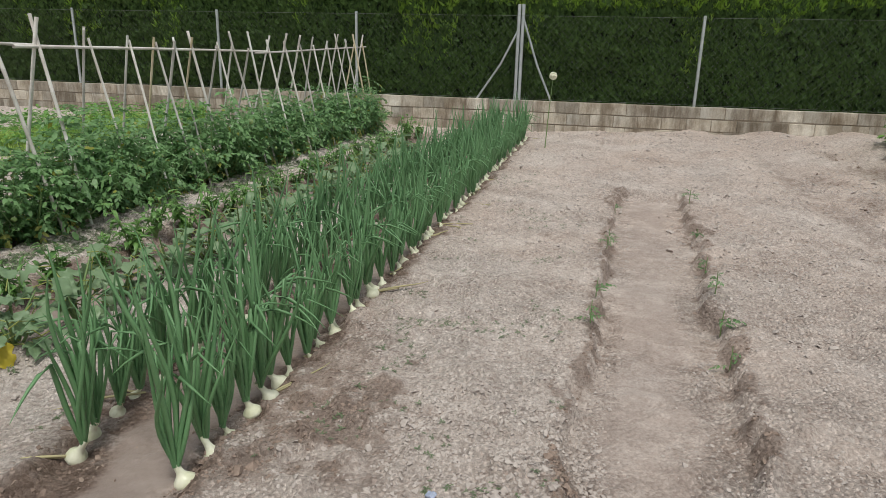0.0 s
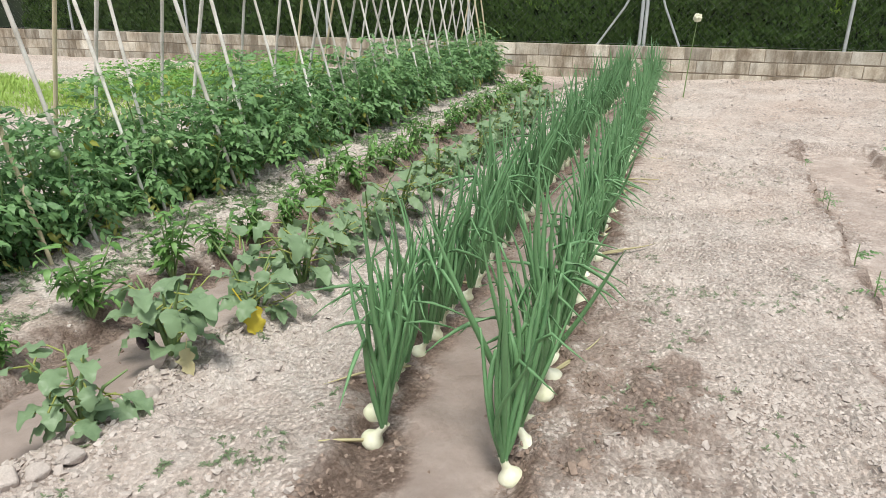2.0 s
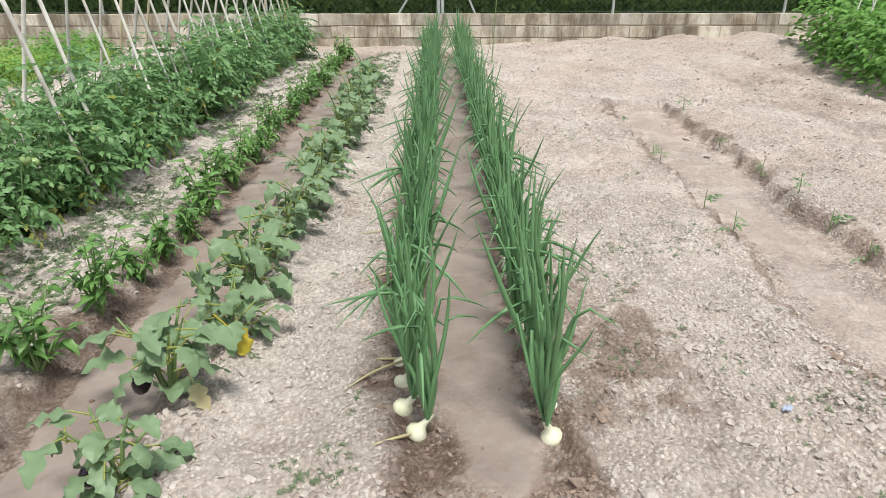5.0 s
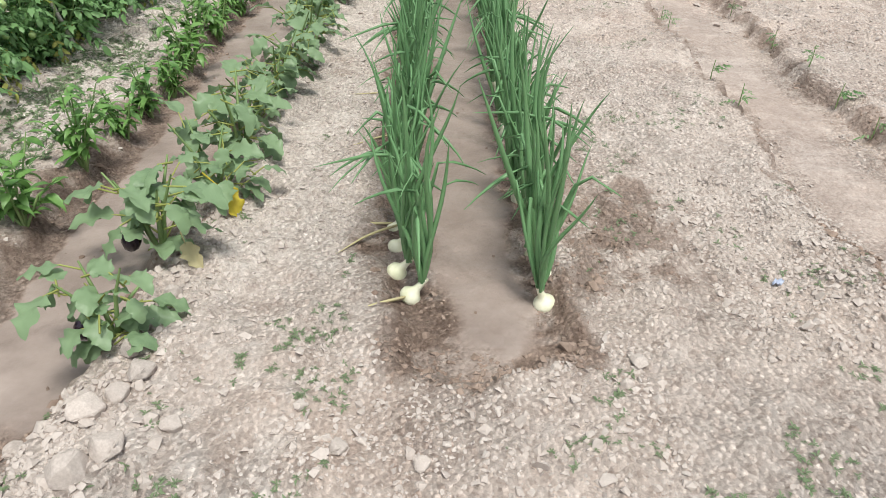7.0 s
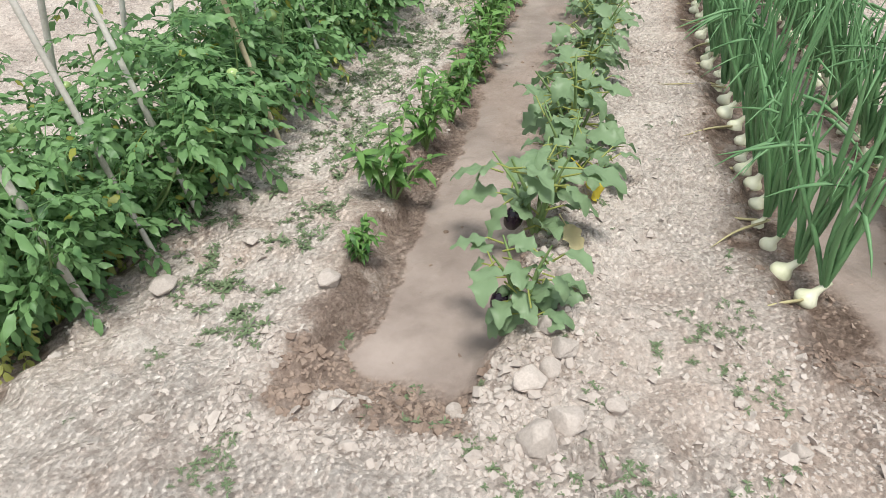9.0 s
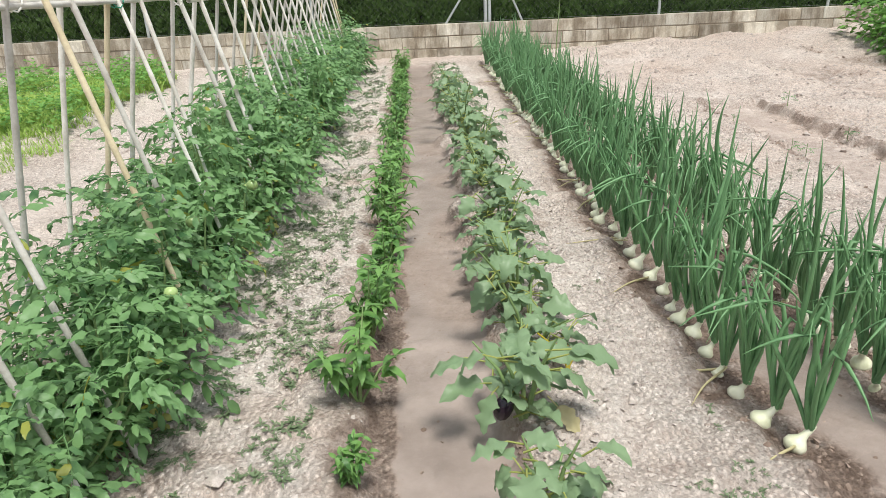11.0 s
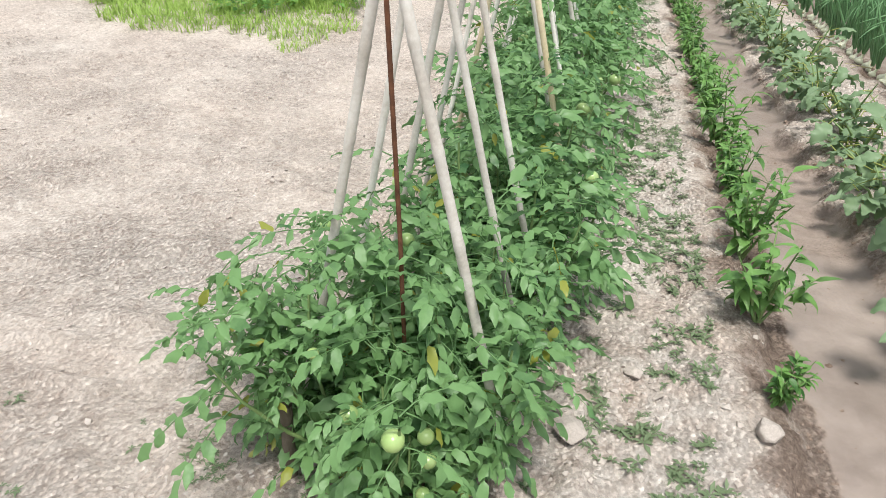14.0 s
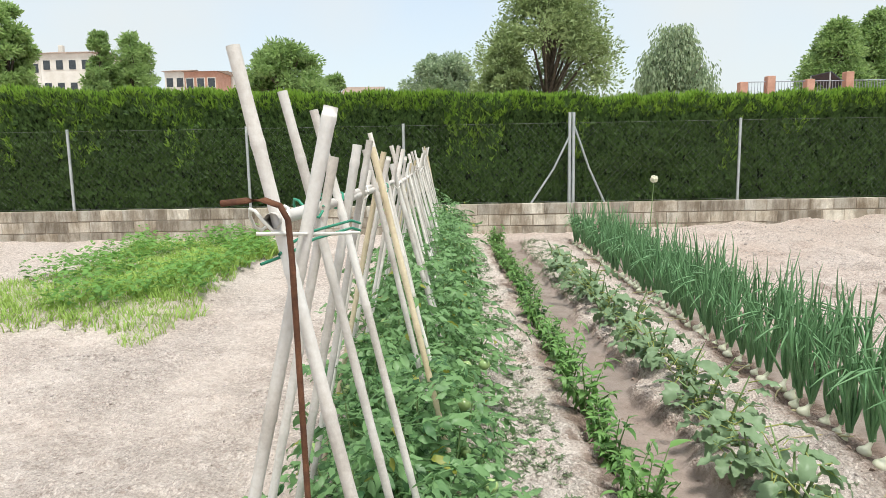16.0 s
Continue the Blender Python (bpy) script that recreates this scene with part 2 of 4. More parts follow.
    l.new(hs2.outputs[0], b.inputs["Height"])
    l.new(b.outputs[0], p.inputs["Normal"])
    rg = n.new("ShaderNodeMapRange")
    rg.inputs[3].default_value, rg.inputs[4].default_value = 0.95, 0.38
    l.new(silt.outputs["Fac"], rg.inputs[0])
    l.new(rg.outputs[0], p.inputs["Roughness"])
    p.inputs["Specular IOR Level"].default_value = 0.25
    return m


SOIL = soil_material()
CLOD = surface("dry_clod", [(0.3, (0.45, 0.382, 0.346)), (0.7, (0.585, 0.512, 0.472))], 8, 0.95, 0.5, 60, 0.35, vary=0.15, spec=0.2)
DAMP_CLOD = surface("damp_clod", [(0.3, (0.17, 0.12, 0.095)), (0.7, (0.33, 0.25, 0.205))], 8, 0.9, 0.6, 60, 0.4, vary=0.2, spec=0.25)
def streaked(m):
    """Dark rain streaks and lichen down a wall, over its paint."""
    n, l = m.node_tree.nodes, m.node_tree.links
    p = n["Principled BSDF"]
    was = p.inputs["Base Color"].links[0].from_socket
    mp = n.new("ShaderNodeMapping")
    mp.inputs["Scale"].default_value = (5.0, 1.0, 1.3)
    l.new(n.new("ShaderNodeNewGeometry").outputs["Position"], mp.inputs["Vector"])
    t = tex(n, l, mp.outputs[0], 1.0, 5.0, 0.65)
    r = ramp(n, [(0.42, (1, 1, 1)), (0.62, (0.42, 0.38, 0.34))])
    l.new(t.outputs["Fac"], r.inputs[0])
    l.new(mix(n, l, "MULTIPLY", 0.9, was, r.outputs[0]), p.inputs["Base Color"])
    return m


BLOCK = surface("concrete_block", [(0.25, (0.38, 0.32, 0.25)), (0.5, (0.52, 0.47, 0.40)), (0.75, (0.66, 0.63, 0.57))], 2.2, 0.95, 0.5, 45, 0.45, vary=0.28, spec=0.2)
MORTAR = surface("wall_mortar", [(0.3, (0.24, 0.19, 0.14)), (0.7, (0.38, 0.33, 0.27))], 3, 0.95, 0.4, 50, 0.4, spec=0.2)
streaked(BLOCK)
GALV = surface("galvanised_steel", [(0.3, (0.45, 0.47, 0.48)), (0.7, (0.62, 0.64, 0.65))], 6, 0.5, 0.1, 120, 0.15, metal=0.6)
WIRE = surface("wire", [(0.3, (0.16, 0.17, 0.16)), (0.7, (0.26, 0.27, 0.26))], 6, 0.6, 0.0, 60, 0.1, metal=0.3)
CANE = surface("weathered_cane", [(0.25, (0.42, 0.37, 0.325)), (0.5, (0.61, 0.57, 0.53)), (0.75, (0.76, 0.74, 0.71))], 3.5, 0.75, 0.25, 90, 0.35, vary=0.22, spec=0.3)
CANE_NEW = surface("yellow_cane", [(0.3, (0.52, 0.42, 0.27)), (0.7, (0.66, 0.57, 0.41))], 4, 0.6, 0.2, 90, 0.3, vary=0.12, spec=0.4)
RUST = surface("rusty_steel", [(0.3, (0.07, 0.03, 0.018)), (0.7, (0.17, 0.075, 0.04))], 30, 0.85, 0.5, 160, 0.4, spec=0.3)
TWINE = surface("white_twine", [(0.3, (0.65, 0.63, 0.58)), (0.7, (0.8, 0.78, 0.74))], 40, 0.8, 0.3, 200, 0.2)
GREEN_TIE = surface("green_tie", [(0.3, (0.02, 0.20, 0.12)), (0.7, (0.04, 0.28, 0.17))], 30, 0.5, 0.1, 200, 0.1)
BARK = surface("bark", [(0.3, (0.07, 0.055, 0.04)), (0.7, (0.16, 0.13, 0.1))], 5, 0.95, 0.6, 30, 0.4)
STEM = surface("green_stem", [(0.3, (0.13, 0.21, 0.07)), (0.7, (0.24, 0.33, 0.13))], 12, 0.6, 0.1, 120, 0.2)
BULB = surface("onion_skin", [(0.3, (0.60, 0.60, 0.40)), (0.6, (0.76, 0.74, 0.58))], 14, 0.4, 0.15, 60, 0.2, vary=0.12)
PURPLE = surface("aubergine_skin", [(0.3, (0.006, 0.003, 0.008)), (0.7, (0.018, 0.008, 0.02))], 10, 0.18, 0.0, 60, 0.1)
FRUIT = surface("unripe_tomato", [(0.3, (0.24, 0.36, 0.12)), (0.7, (0.38, 0.48, 0.2))], 12, 0.3, 0.0, 60, 0.1, vary=0.2)
TOMATO = leafy("tomato_leaf", (0.05, 0.135, 0.05), (0.20, 0.35, 0.14), 0.42, 0.38, odd=(0.30, 0.32, 0.06), odd_part=0.014)
PEPPER = leafy("pepper_leaf", (0.05, 0.14, 0.035), (0.19, 0.35, 0.10), 0.38, 0.35)
EGG = leafy("aubergine_leaf", (0.05, 0.12, 0.052), (0.235, 0.335, 0.185), 0.42, 0.34, odd=(0.38, 0.41, 0.12), odd_part=0.07)
YELLOW = leafy("yellowed_leaf", (0.50, 0.40, 0.03), (0.62, 0.50, 0.06), 0.5, 0.3)
ONION = leafy("onion_leaf", (0.045, 0.155, 0.068), (0.18, 0.34, 0.155), 0.42, 0.25, odd=(0.30, 0.38, 0.12), odd_part=0.05)
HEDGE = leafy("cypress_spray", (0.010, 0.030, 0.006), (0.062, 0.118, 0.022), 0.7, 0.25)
HEDGE_TIP_LIT = leafy("cypress_new_growth_lit", (0.065, 0.16, 0.016), (0.28, 0.45, 0.06), 0.6, 0.45)
HEDGE_SHADE = surface("hedge_inner_shade", [(0.3, (0.008, 0.014, 0.006)), (0.7, (0.02, 0.032, 0.012))], 6, 0.95, 0.5, 20, 0.4)
GRASS = leafy("meadow_grass", (0.14, 0.28, 0.05), (0.36, 0.50, 0.12), 0.55, 0.35)
WEED = leafy("weed_leaf", (0.065, 0.10, 0.05), (0.17, 0.225, 0.12), 0.6, 0.25)
BEAN = leafy("bean_leaf", (0.08, 0.2, 0.04), (0.2, 0.38, 0.09), 0.5, 0.4)
PINE = leafy("pine_needles", (0.10, 0.15, 0.06), (0.28, 0.36, 0.15), 0.6, 0.35)
BROAD = leafy("broad_foliage", (0.12, 0.21, 0.07), (0.32, 0.45, 0.16), 0.55, 0.45)
PALE = leafy("pale_foliage", (0.16, 0.24, 0.14), (0.38, 0.47, 0.29), 0.55, 0.45)
WITHERED = leafy("withered_leaf", (0.32, 0.28, 0.13), (0.48, 0.42, 0.24), 0.7, 0.1)
OLD = leafy("old_tomato_leaf", (0.22, 0.28, 0.06), (0.42, 0.42, 0.12), 0.6, 0.3)


# ---- the lie of the land ----
def onion_left(y):
    return -2.625 + 0.014 * (y - 2) + 0.25 * np.maximum(2.05 - y, 0)


def onion_right(y):
    return -2.18 + 0.01 * (y - 2)


def left_drift(y):
    return 0.003 * (np.asarray(y) - 2)


def furrow_mid(y):
    return -0.665 + 0.065 * (np.asarray(y) - 2.5)


def band(x, lo, hi, soft):
    return step(lo - soft, lo + soft, x) * (1 - step(hi - soft, hi + soft, x))


def land(x, y):
    """Height, dampness with painted trough shade, and silt of the ground."""
    x, y = np.asarray(x, float), np.asarray(y, float)
    rag = 0.12 * (grain(x, y, 0.35, 3) - 0.5) + 0.09 * (grain(x, y, 0.10, 4) - 0.5) + 0.04 * (grain(x, y, 0.04, 14) - 0.5)
    near = 1 - step(14, 30, np.hypot(x + 3, y - 5))
    rough = 0.035 * (grain(x, y, 0.5, 1) - 0.5) + 0.022 * (grain(x, y, 0.14, 2) - 0.5) + 0.014 * (grain(x, y, 0.055, 5) - 0.5) + 0.010 * (grain(x, y, 0.032, 15) - 0.5)
    clod = np.maximum(grain(x, y, 0.08, 6) - 0.6, 0) * 0.09 * (0.4 + grain(x, y, 0.6, 16))
    h = (rough + clod) * near
    d = left_drift(y)
    # watered trench between peppers and aubergines
    te = band(x + rag - d, -3.92, -3.45, 0.05) * band(y + rag, 1.24, 11.4, 0.06)
    # onion bed
    mid = (onion_left(y) + onion_right(y)) / 2
    half = (onion_right(y) - onion_left(y)) / 2
    u = x + rag * 0.7 - mid
    ob = band(u, -half - 0.10, half + 0.05, 0.05) * band(y + rag, 1.50, 11.3, 0.05)
    # furrow with seedlings
    fu = band(x + rag * 0.7 - furrow_mid(y), -0.31, 0.31, 0.03) * band(y + rag, -40, 7.2, 0.04)
    # bed under the tomatoes
    tb = band(x + rag - d, -5.1, -4.72, 0.06) * band(y + rag, 0.95, 11.2, 0.06)
    flat = np.maximum.reduce([te, ob * 0.9, fu * 0.75, tb])
    h = h * (1 - 0.75 * flat) - 0.075 * te - 0.045 * ob - 0.085 * fu - 0.05 * tb
    # spoil along the banks
    h += 0.03 * band(x + rag - d, -3.38, -3.18, 0.08) * band(y, 0.9, 7, 0.2) + 0.02 * band(x + rag - d, -4.2, -4.0, 0.07) * band(y, 1.3, 11, 0.3)
    # tilled ridges on the far side and earth against the wall
    h += 0.035 * np.sin((x - 0.35) * 5.2) * step(0.2, 0.6, x) * (1 - step(5, 7, x)) * near * step(1.5, 4, y)
    h += (0.10 + 0.035 * np.clip(x, -3, 4)) * step(-3.5, -0.5, x) * step(8.5, 11.8, y) * near
    h += 0.10 * step(9.6, 11.5, y) * band(x, -7.0, -4.6, 0.6) * 0.3
    # damp rims and patches, and shade painted into the ridge troughs
    rim = lambda v, lo, hi, w: band(v, lo - w, hi + w, 0.05) - band(v, lo, hi, 0.05)
    blot = step(0.50, 0.58, grain(x, y, 0.45, 8) * 0.55 + grain(x, y, 0.12, 9) * 0.25 + grain(x, y, 0.05, 10) * 0.2)
    torn = step(0.36, 0.52, grain(x, y, 0.11, 17) * 0.6 + grain(x, y, 0.04, 18) * 0.4)
    wet_shade = te * 0.75
    wet_shade = np.maximum(wet_shade, 0.9 * band(x + rag - d, -4.03, -3.43, 0.05) * band(y + rag, 1.13, 11.3, 0.05) * (0.3 + 0.7 * torn))
    wet_shade = np.maximum(wet_shade, band(u, -half - 0.15, half + 0.12, 0.04) * band(y + rag, 1.44, 11.3, 0.05) * (0.5 + 0.5 * torn))
    wet_shade = np.maximum(wet_shade, 0.75 * band(u, half, half + 0.6, 0.2) * band(y, 1.7, 3.1, 0.25) * np.maximum(blot, 0.8 * band(u, half, half + 0.28, 0.1)) * (0.35 + 0.65 * torn))
    wet_shade = np.maximum(wet_shade, 0.5 * band(x + rag, -1.9, -0.85, 0.2) * band(y + rag + 0.12 * (x + 1.3), 2.5, 3.0, 0.16) * (0.25 + 0.75 * blot) * (0.3 + 0.7 * torn))
    # Brown lines in the ridge troughs, which also paint in the troughs' shade.
    wet_shade = np.maximum(wet_shade, 0.4 * step(0.55, 1.0, -np.sin((x - 0.35) * 5.2)) * step(0.2, 0.6, x) * (1 - step(4, 6, x)) * step(2.5, 4.5, y) * (1 - step(9, 11, y)) * torn)
    wet_shade = np.maximum(wet_shade, 0.5 * band(x + rag, 1.9, 3.2, 0.3) * band(y + rag, 8.8, 10.3, 0.2) * blot)
    e = x + rag - furrow_mid(y)
    wet_shade = np.maximum(wet_shade, 0.65 * (band(e, -0.385, -0.265, 0.02) + band(e, 0.255, 0.375, 0.02)) * band(y, -40, 7.3, 0.1) * torn)
    wet_shade = np.maximum(wet_shade, 0.3 * fu * torn)
    wet_shade = np.maximum(wet_shade, tb * 0.9)
    wet_shade = np.maximum(wet_shade, 0.45 * band(x, 1.4, 1.8, 0.2) * step(3, 5, y) * blot * (1 - step(9, 11, y)))
    silt = step(0.25, 0.75, te) * step(0.2, 0.6, band(x + rag * 0.7 - d, -3.81, -3.46, 0.04)) * step(1.33, 1.39, y + rag) * (0.55 + 0.45 * step(0.3, 0.5, grain(x, y, 0.5, 11)))
    silt = np.maximum(silt, 0.9 * band(u, -half + 0.07, half - 0.05, 0.05) * band(y + rag, 1.58, 11, 0.05))
    silt = np.maximum(silt, 0.55 * band(e, -0.17, 0.13, 0.06) * band(y, -40, 7.1, 0.1) * (0.5 + 0.5 * grain(x, y, 0.4, 12)))
    # raised bank under the grass
    h += 0.09 * band(x, -12, -7.1, 0.25) * band(y, 5.7, 11.2, 0.25) * near
    # dried pale crust on the trodden strips
    pale = np.maximum.reduce([band(x + rag - d, -4.62, -4.06, 0.08) * band(y, 0.9, 11.3, 0.3), 0.8 * band(x + rag, -3.3, -2.84, 0.07) * band(y, 0.6, 11, 0.3),
                              0.8 * band(x + rag, -5.2, -3.2, 0.3) * band(y, -0.5, 1.2, 0.25), 0.3 * band(x, -1.9, -1.0, 0.2)])
    pale = pale * step(0.2, 0.5, grain(x, y, 0.3, 41) * 0.6 + grain(x, y, 0.07, 42) * 0.4)
    pale = np.maximum(pale, (0.3 + 0.3 * grain(x, y, 1.2, 43)) * band(x + rag, -14, -5.35, 0.3)) * (1 - np.clip(wet_shade, 0, 1))
    return h, np.clip(wet_shade, 0, 1), np.clip(silt, 0, 1), np.clip(pale, 0, 1)


def gz(x, y):
    return float(land(np.array([x]), np.array([y]))[0][0])


def spaced(*runs):
    out = [runs[0][0]]
    for lo, hi, gap in runs:
        out += list(np.linspace(lo, hi, max(2, int(round((hi - lo) / gap)) + 1))[1:])
    return np.array(out)


gx = spaced((-900, -60, 140), (-60, -16, 5), (-16, -8.5, 0.15), (-8.5, -5.6, 0.05), (-5.6, 0.6, 0.0145), (0.6, 3.5, 0.05), (3.5, 9, 0.2), (9, 60, 6), (60, 900, 140))
gy = spaced((-900, -40, 140), (-40, -4, 4), (-4, 0.5, 0.2), (0.5, 4.0, 0.0145), (4.0, 8, 0.03), (8, 12.6, 0.08), (12.6, 40, 3), (40, 900, 140))
mx_, my_ = np.meshgrid(gx, gy)
hz, wet_shade_, silt_, pale_ = land(mx_.ravel(), my_.ravel())
nx, ny = len(gx), len(gy)
idx = np.arange(nx * ny).reshape(ny, nx)
quads = np.stack([idx[:-1, :-1], idx[:-1, 1:], idx[1:, 1:], idx[1:, :-1]], -1).reshape(-1, 4)
gm = mesh_of("ground", np.stack([mx_.ravel(), my_.ravel(), hz], 1), quads)
for key, vals in (("wet_shade", wet_shade_), ("silt", silt_), ("pale", pale_)):
    gm.attributes.new(key, "FLOAT", "POINT").data.foreach_set("value", vals.astype(np.float32))
tagged(link("ground", gm, SOIL), "pale dry cloddy garden soil with damp watered furrows", "soil", kind="structure")

# ---- block wall at the back ----
WALL_Y, WALL_TOP = 12.23, 0.55


def block_mesh(length, seed):
    bm = bmesh.new()
    box(bm, (-length / 2, 0, -0.094), (length / 2, 0.18, 0.094), 0.007)
    r = random.Random(seed)
    for v in bm.verts:
        v.co += Vector((r.uniform(-1, 1), r.uniform(-1, 1), r.uniform(-1, 1))) * 0.004
    me = bpy.data.meshes.new("block")
    bm.to_mesh(me)
    bm.free()
    me.materials.append(BLOCK)
    return me


wall = tagged(link("wall_north", mesh_of("wall_core", *join([(np.array([(x, y, z) for x in (-30, 16) for y in (WALL_Y + 0.012, WALL_Y + 0.17) for z in (-0.35, WALL_TOP - 0.008)], float), np.array([(0, 1, 3, 2), (4, 6, 7, 5), (0, 4, 5, 1), (2, 3, 7, 6), (1, 5, 7, 3), (0, 2, 6, 4)]))]), False), MORTAR), "low stained concrete block garden wall", "wall", kind="structure")
kinds = [block_mesh(0.388, i) for i in range(6)]
r = random.Random(5)
for row in range(3):
    for i in range(-44, 18):
        x = i * 0.4 + (0.2 if row % 2 else 0.0) + 0.13
        link("block", kinds[r.randrange(6)], BLOCK, wall, m=pose(x, WALL_Y + r.uniform(-0.006, 0.006), WALL_TOP - 0.1 - 0.2 * row + r.uniform(-0.004, 0.004), 0, 0, r.uniform(-0.5, 0.5)))

# ---- fence on the wall ----
fence = tagged(new("fence"), "galvanised steel posts with chain-link mesh on a block wall", "fence")
fence.location = (0, WALL_Y + 0.09, WALL_TOP)
for i in range(-6, 5):
    x = 0.63 + 3 * i + (0.2 if i == -3 else 0)
    if i == -1:
        for dx in (-0.035, 0.035):
            link("post", mesh_of("post", *tube([(0, 0, -0.03), (0, 0, 1.0), (0, 0, 1.60)], [0.03] * 3, 8)), GALV, fence, m=pose(x + dx, 0, 0))
    else:
        link("post", mesh_of("post", *tube([(0, 0, -0.03), (0, 0, 0.8), (0, 0, 1.45)], [0.026] * 3, 8)), GALV, fence, m=pose(x, 0, 0))
for s in (-1, 1):
    link("brace", mesh_of("brace", *tube([(-2.37 + s * 0.05, 0, 1.35 if s > 0 else 1.15), (-2.37 + s * 0.32, 0, 0.6), (-2.37 + s * (0.60 if s > 0 else 0.72), 0, 0.0)], [0.02] * 3, 6)), GALV, fence)
for z in (0.03, 1.42):
    link("wire", mesh_of("wire", *tube([(-30, -0.03, z), (-8, -0.03, z - 0.01), (16, -0.03, z)], [0.0016] * 3, 4)), WIRE, fence)
strands = []
for k in range(int(24 / 0.1)):
    x0 = -16 + k * 0.1
    for s in (-1, 1):
        strands.append(tube([(x0, -0.02, 0.02), (x0 + s * 1.4, -0.02, 1.42)], [0.0007] * 2, 3, False))
link("mesh", mesh_of("mesh", *join(strands), False), WIRE, fence, "fine chain-link mesh")

# ---- clipped cypress hedge ----
hedge = tagged(new("hedge"), "tall clipped cypress hedge with bright new growth on top", "hedge")
hedge.location = (0, 13.0, 0)


def hedge_top(x):
    return 2.42 - 0.004 * x + 0.0016 * x * x * (x < 0) + 0.10 * (grain(x, 0 * x, 1.1, 21) - 0.5) + 0.12 * (grain(x, 0 * x, 0.3, 22) - 0.5)


def hedge_front(x, z):
    return -0.42 + 0.16 * (grain(x, z, 0.8, 23) - 0.5) + 0.08 * (grain(x, z, 0.25, 24) - 0.5)


# Inner shell coloured near-black, standing in for deep shade behind the sprays.
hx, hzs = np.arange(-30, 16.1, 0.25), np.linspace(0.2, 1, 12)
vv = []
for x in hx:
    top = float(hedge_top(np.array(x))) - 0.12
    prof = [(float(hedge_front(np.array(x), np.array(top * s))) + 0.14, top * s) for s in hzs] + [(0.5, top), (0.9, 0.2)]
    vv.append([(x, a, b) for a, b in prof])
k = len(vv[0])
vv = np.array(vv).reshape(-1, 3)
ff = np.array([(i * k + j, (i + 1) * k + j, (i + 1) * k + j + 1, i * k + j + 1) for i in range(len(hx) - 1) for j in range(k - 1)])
link("inner_wood", mesh_of("inner_wood", vv, ff), HEDGE_SHADE, hedge, "near-black shell painting the shade inside the hedge")


def spray(size):
    """A flat feathery cypress spray of three narrow fingers."""
    out = []
    for a, s in ((-0.55, 0.75), (0.0, 1.0), (0.5, 0.7)):
        w, ln = size * 0.10, size * s
        c, d = math.sin(a), math.cos(a)
        pts = np.array([(-w, 0, 0), (w, 0, 0), (w * 0.8, ln * 0.6, 0.01), (w * 0.12, ln, -0.01), (-w * 0.12, ln, -0.01), (-w * 0.8, ln * 0.6, 0.01)])
        rot = np.array([[d, c, 0], [-c, d, 0], [0, 0, 1]])
        out.append((pts @ rot.T, np.array([(0, 1, 2, 5), (5, 2, 3, 4)])))
    return join(out)


def scatter(template, places, turns, sizes):
    """One template set down many times: arrays of corners and faces."""
    v, f = template
    n, m = len(places), len(v)
    vs = np.einsum("nij,mj->nmi", turns, v) * sizes[:, None, None] + places[:, None, :]
    fs = f[None] + (np.arange(n) * m)[:, None, None]
    return vs.reshape(-1, 3), fs.reshape(-1, f.shape[1])


def frames_of(forward, normal_hint):
    """Turns that lay a template's +y along forward."""
    f = forward / (np.linalg.norm(forward, axis=1)[:, None] + 1e-9)
    s = np.cross(f, normal_hint)
    s /= np.linalg.norm(s, axis=1)[:, None] + 1e-9
    u = np.cross(s, f)
    return np.stack([s, f, u], 2)


def hedge_sprays(n, lo, hi, material, name, upward, size):
    x = rng.uniform(-16, 6.5, n)
    top = hedge_top(x)
    z = lo(top) + (hi(top) - lo(top)) * rng.random(n)
    y = hedge_front(x, z) + rng.uniform(-0.03, 0.12, n)
    fwd = np.stack([rng.normal(0, 0.45, n), rng.uniform(-0.9, -0.1, n) * (1 - upward * 0.7), rng.uniform(-0.2, 0.9, n) + upward], 1)
    hint = np.stack([rng.normal(0, 0.5, n), -np.ones(n), rng.normal(0.3, 0.5, n)], 1)
    link(name, mesh_of(name, *scatter(spray(1.0), np.stack([x, y, z], 1), frames_of(fwd, hint), rng.uniform(0.6, 1.3, n) * size)), material, hedge)


# Face darkened, new growth on top brightened: overhead light is partly in these colours.
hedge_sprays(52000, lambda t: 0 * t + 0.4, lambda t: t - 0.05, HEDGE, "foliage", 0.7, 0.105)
n = 22000
x = rng.uniform(-16, 6.5, n)
y = rng.uniform(-0.45, 0.6, n)
pick = rng.random(n) ** 1.6
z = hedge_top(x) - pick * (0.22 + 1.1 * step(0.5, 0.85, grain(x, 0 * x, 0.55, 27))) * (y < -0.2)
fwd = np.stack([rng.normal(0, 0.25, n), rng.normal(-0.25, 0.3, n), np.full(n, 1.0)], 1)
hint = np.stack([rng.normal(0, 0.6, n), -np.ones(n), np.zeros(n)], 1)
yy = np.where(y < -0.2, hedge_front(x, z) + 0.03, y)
link("new_growth", mesh_of("new_growth", *scatter(spray(1.0), np.stack([x, yy, z - 0.08], 1), frames_of(fwd, hint), rng.uniform(0.09, 0.22, n))), HEDGE_TIP_LIT, hedge, "bright green shoots, with top light put into their colour")


# ---- cane trellis over the tomatoes ----
def cane(length, r0, r1, seed):
    """A cane along +z: thin-walled, tapering, with swollen joints and a cut end."""
    q = random.Random(seed)
    pts, rad, z = [], [], 0.0
    bend = q.uniform(-0.012, 0.012)
    joints = []
    while z < length:
        joints.append(z)
        z += q.uniform(0.17, 0.27)
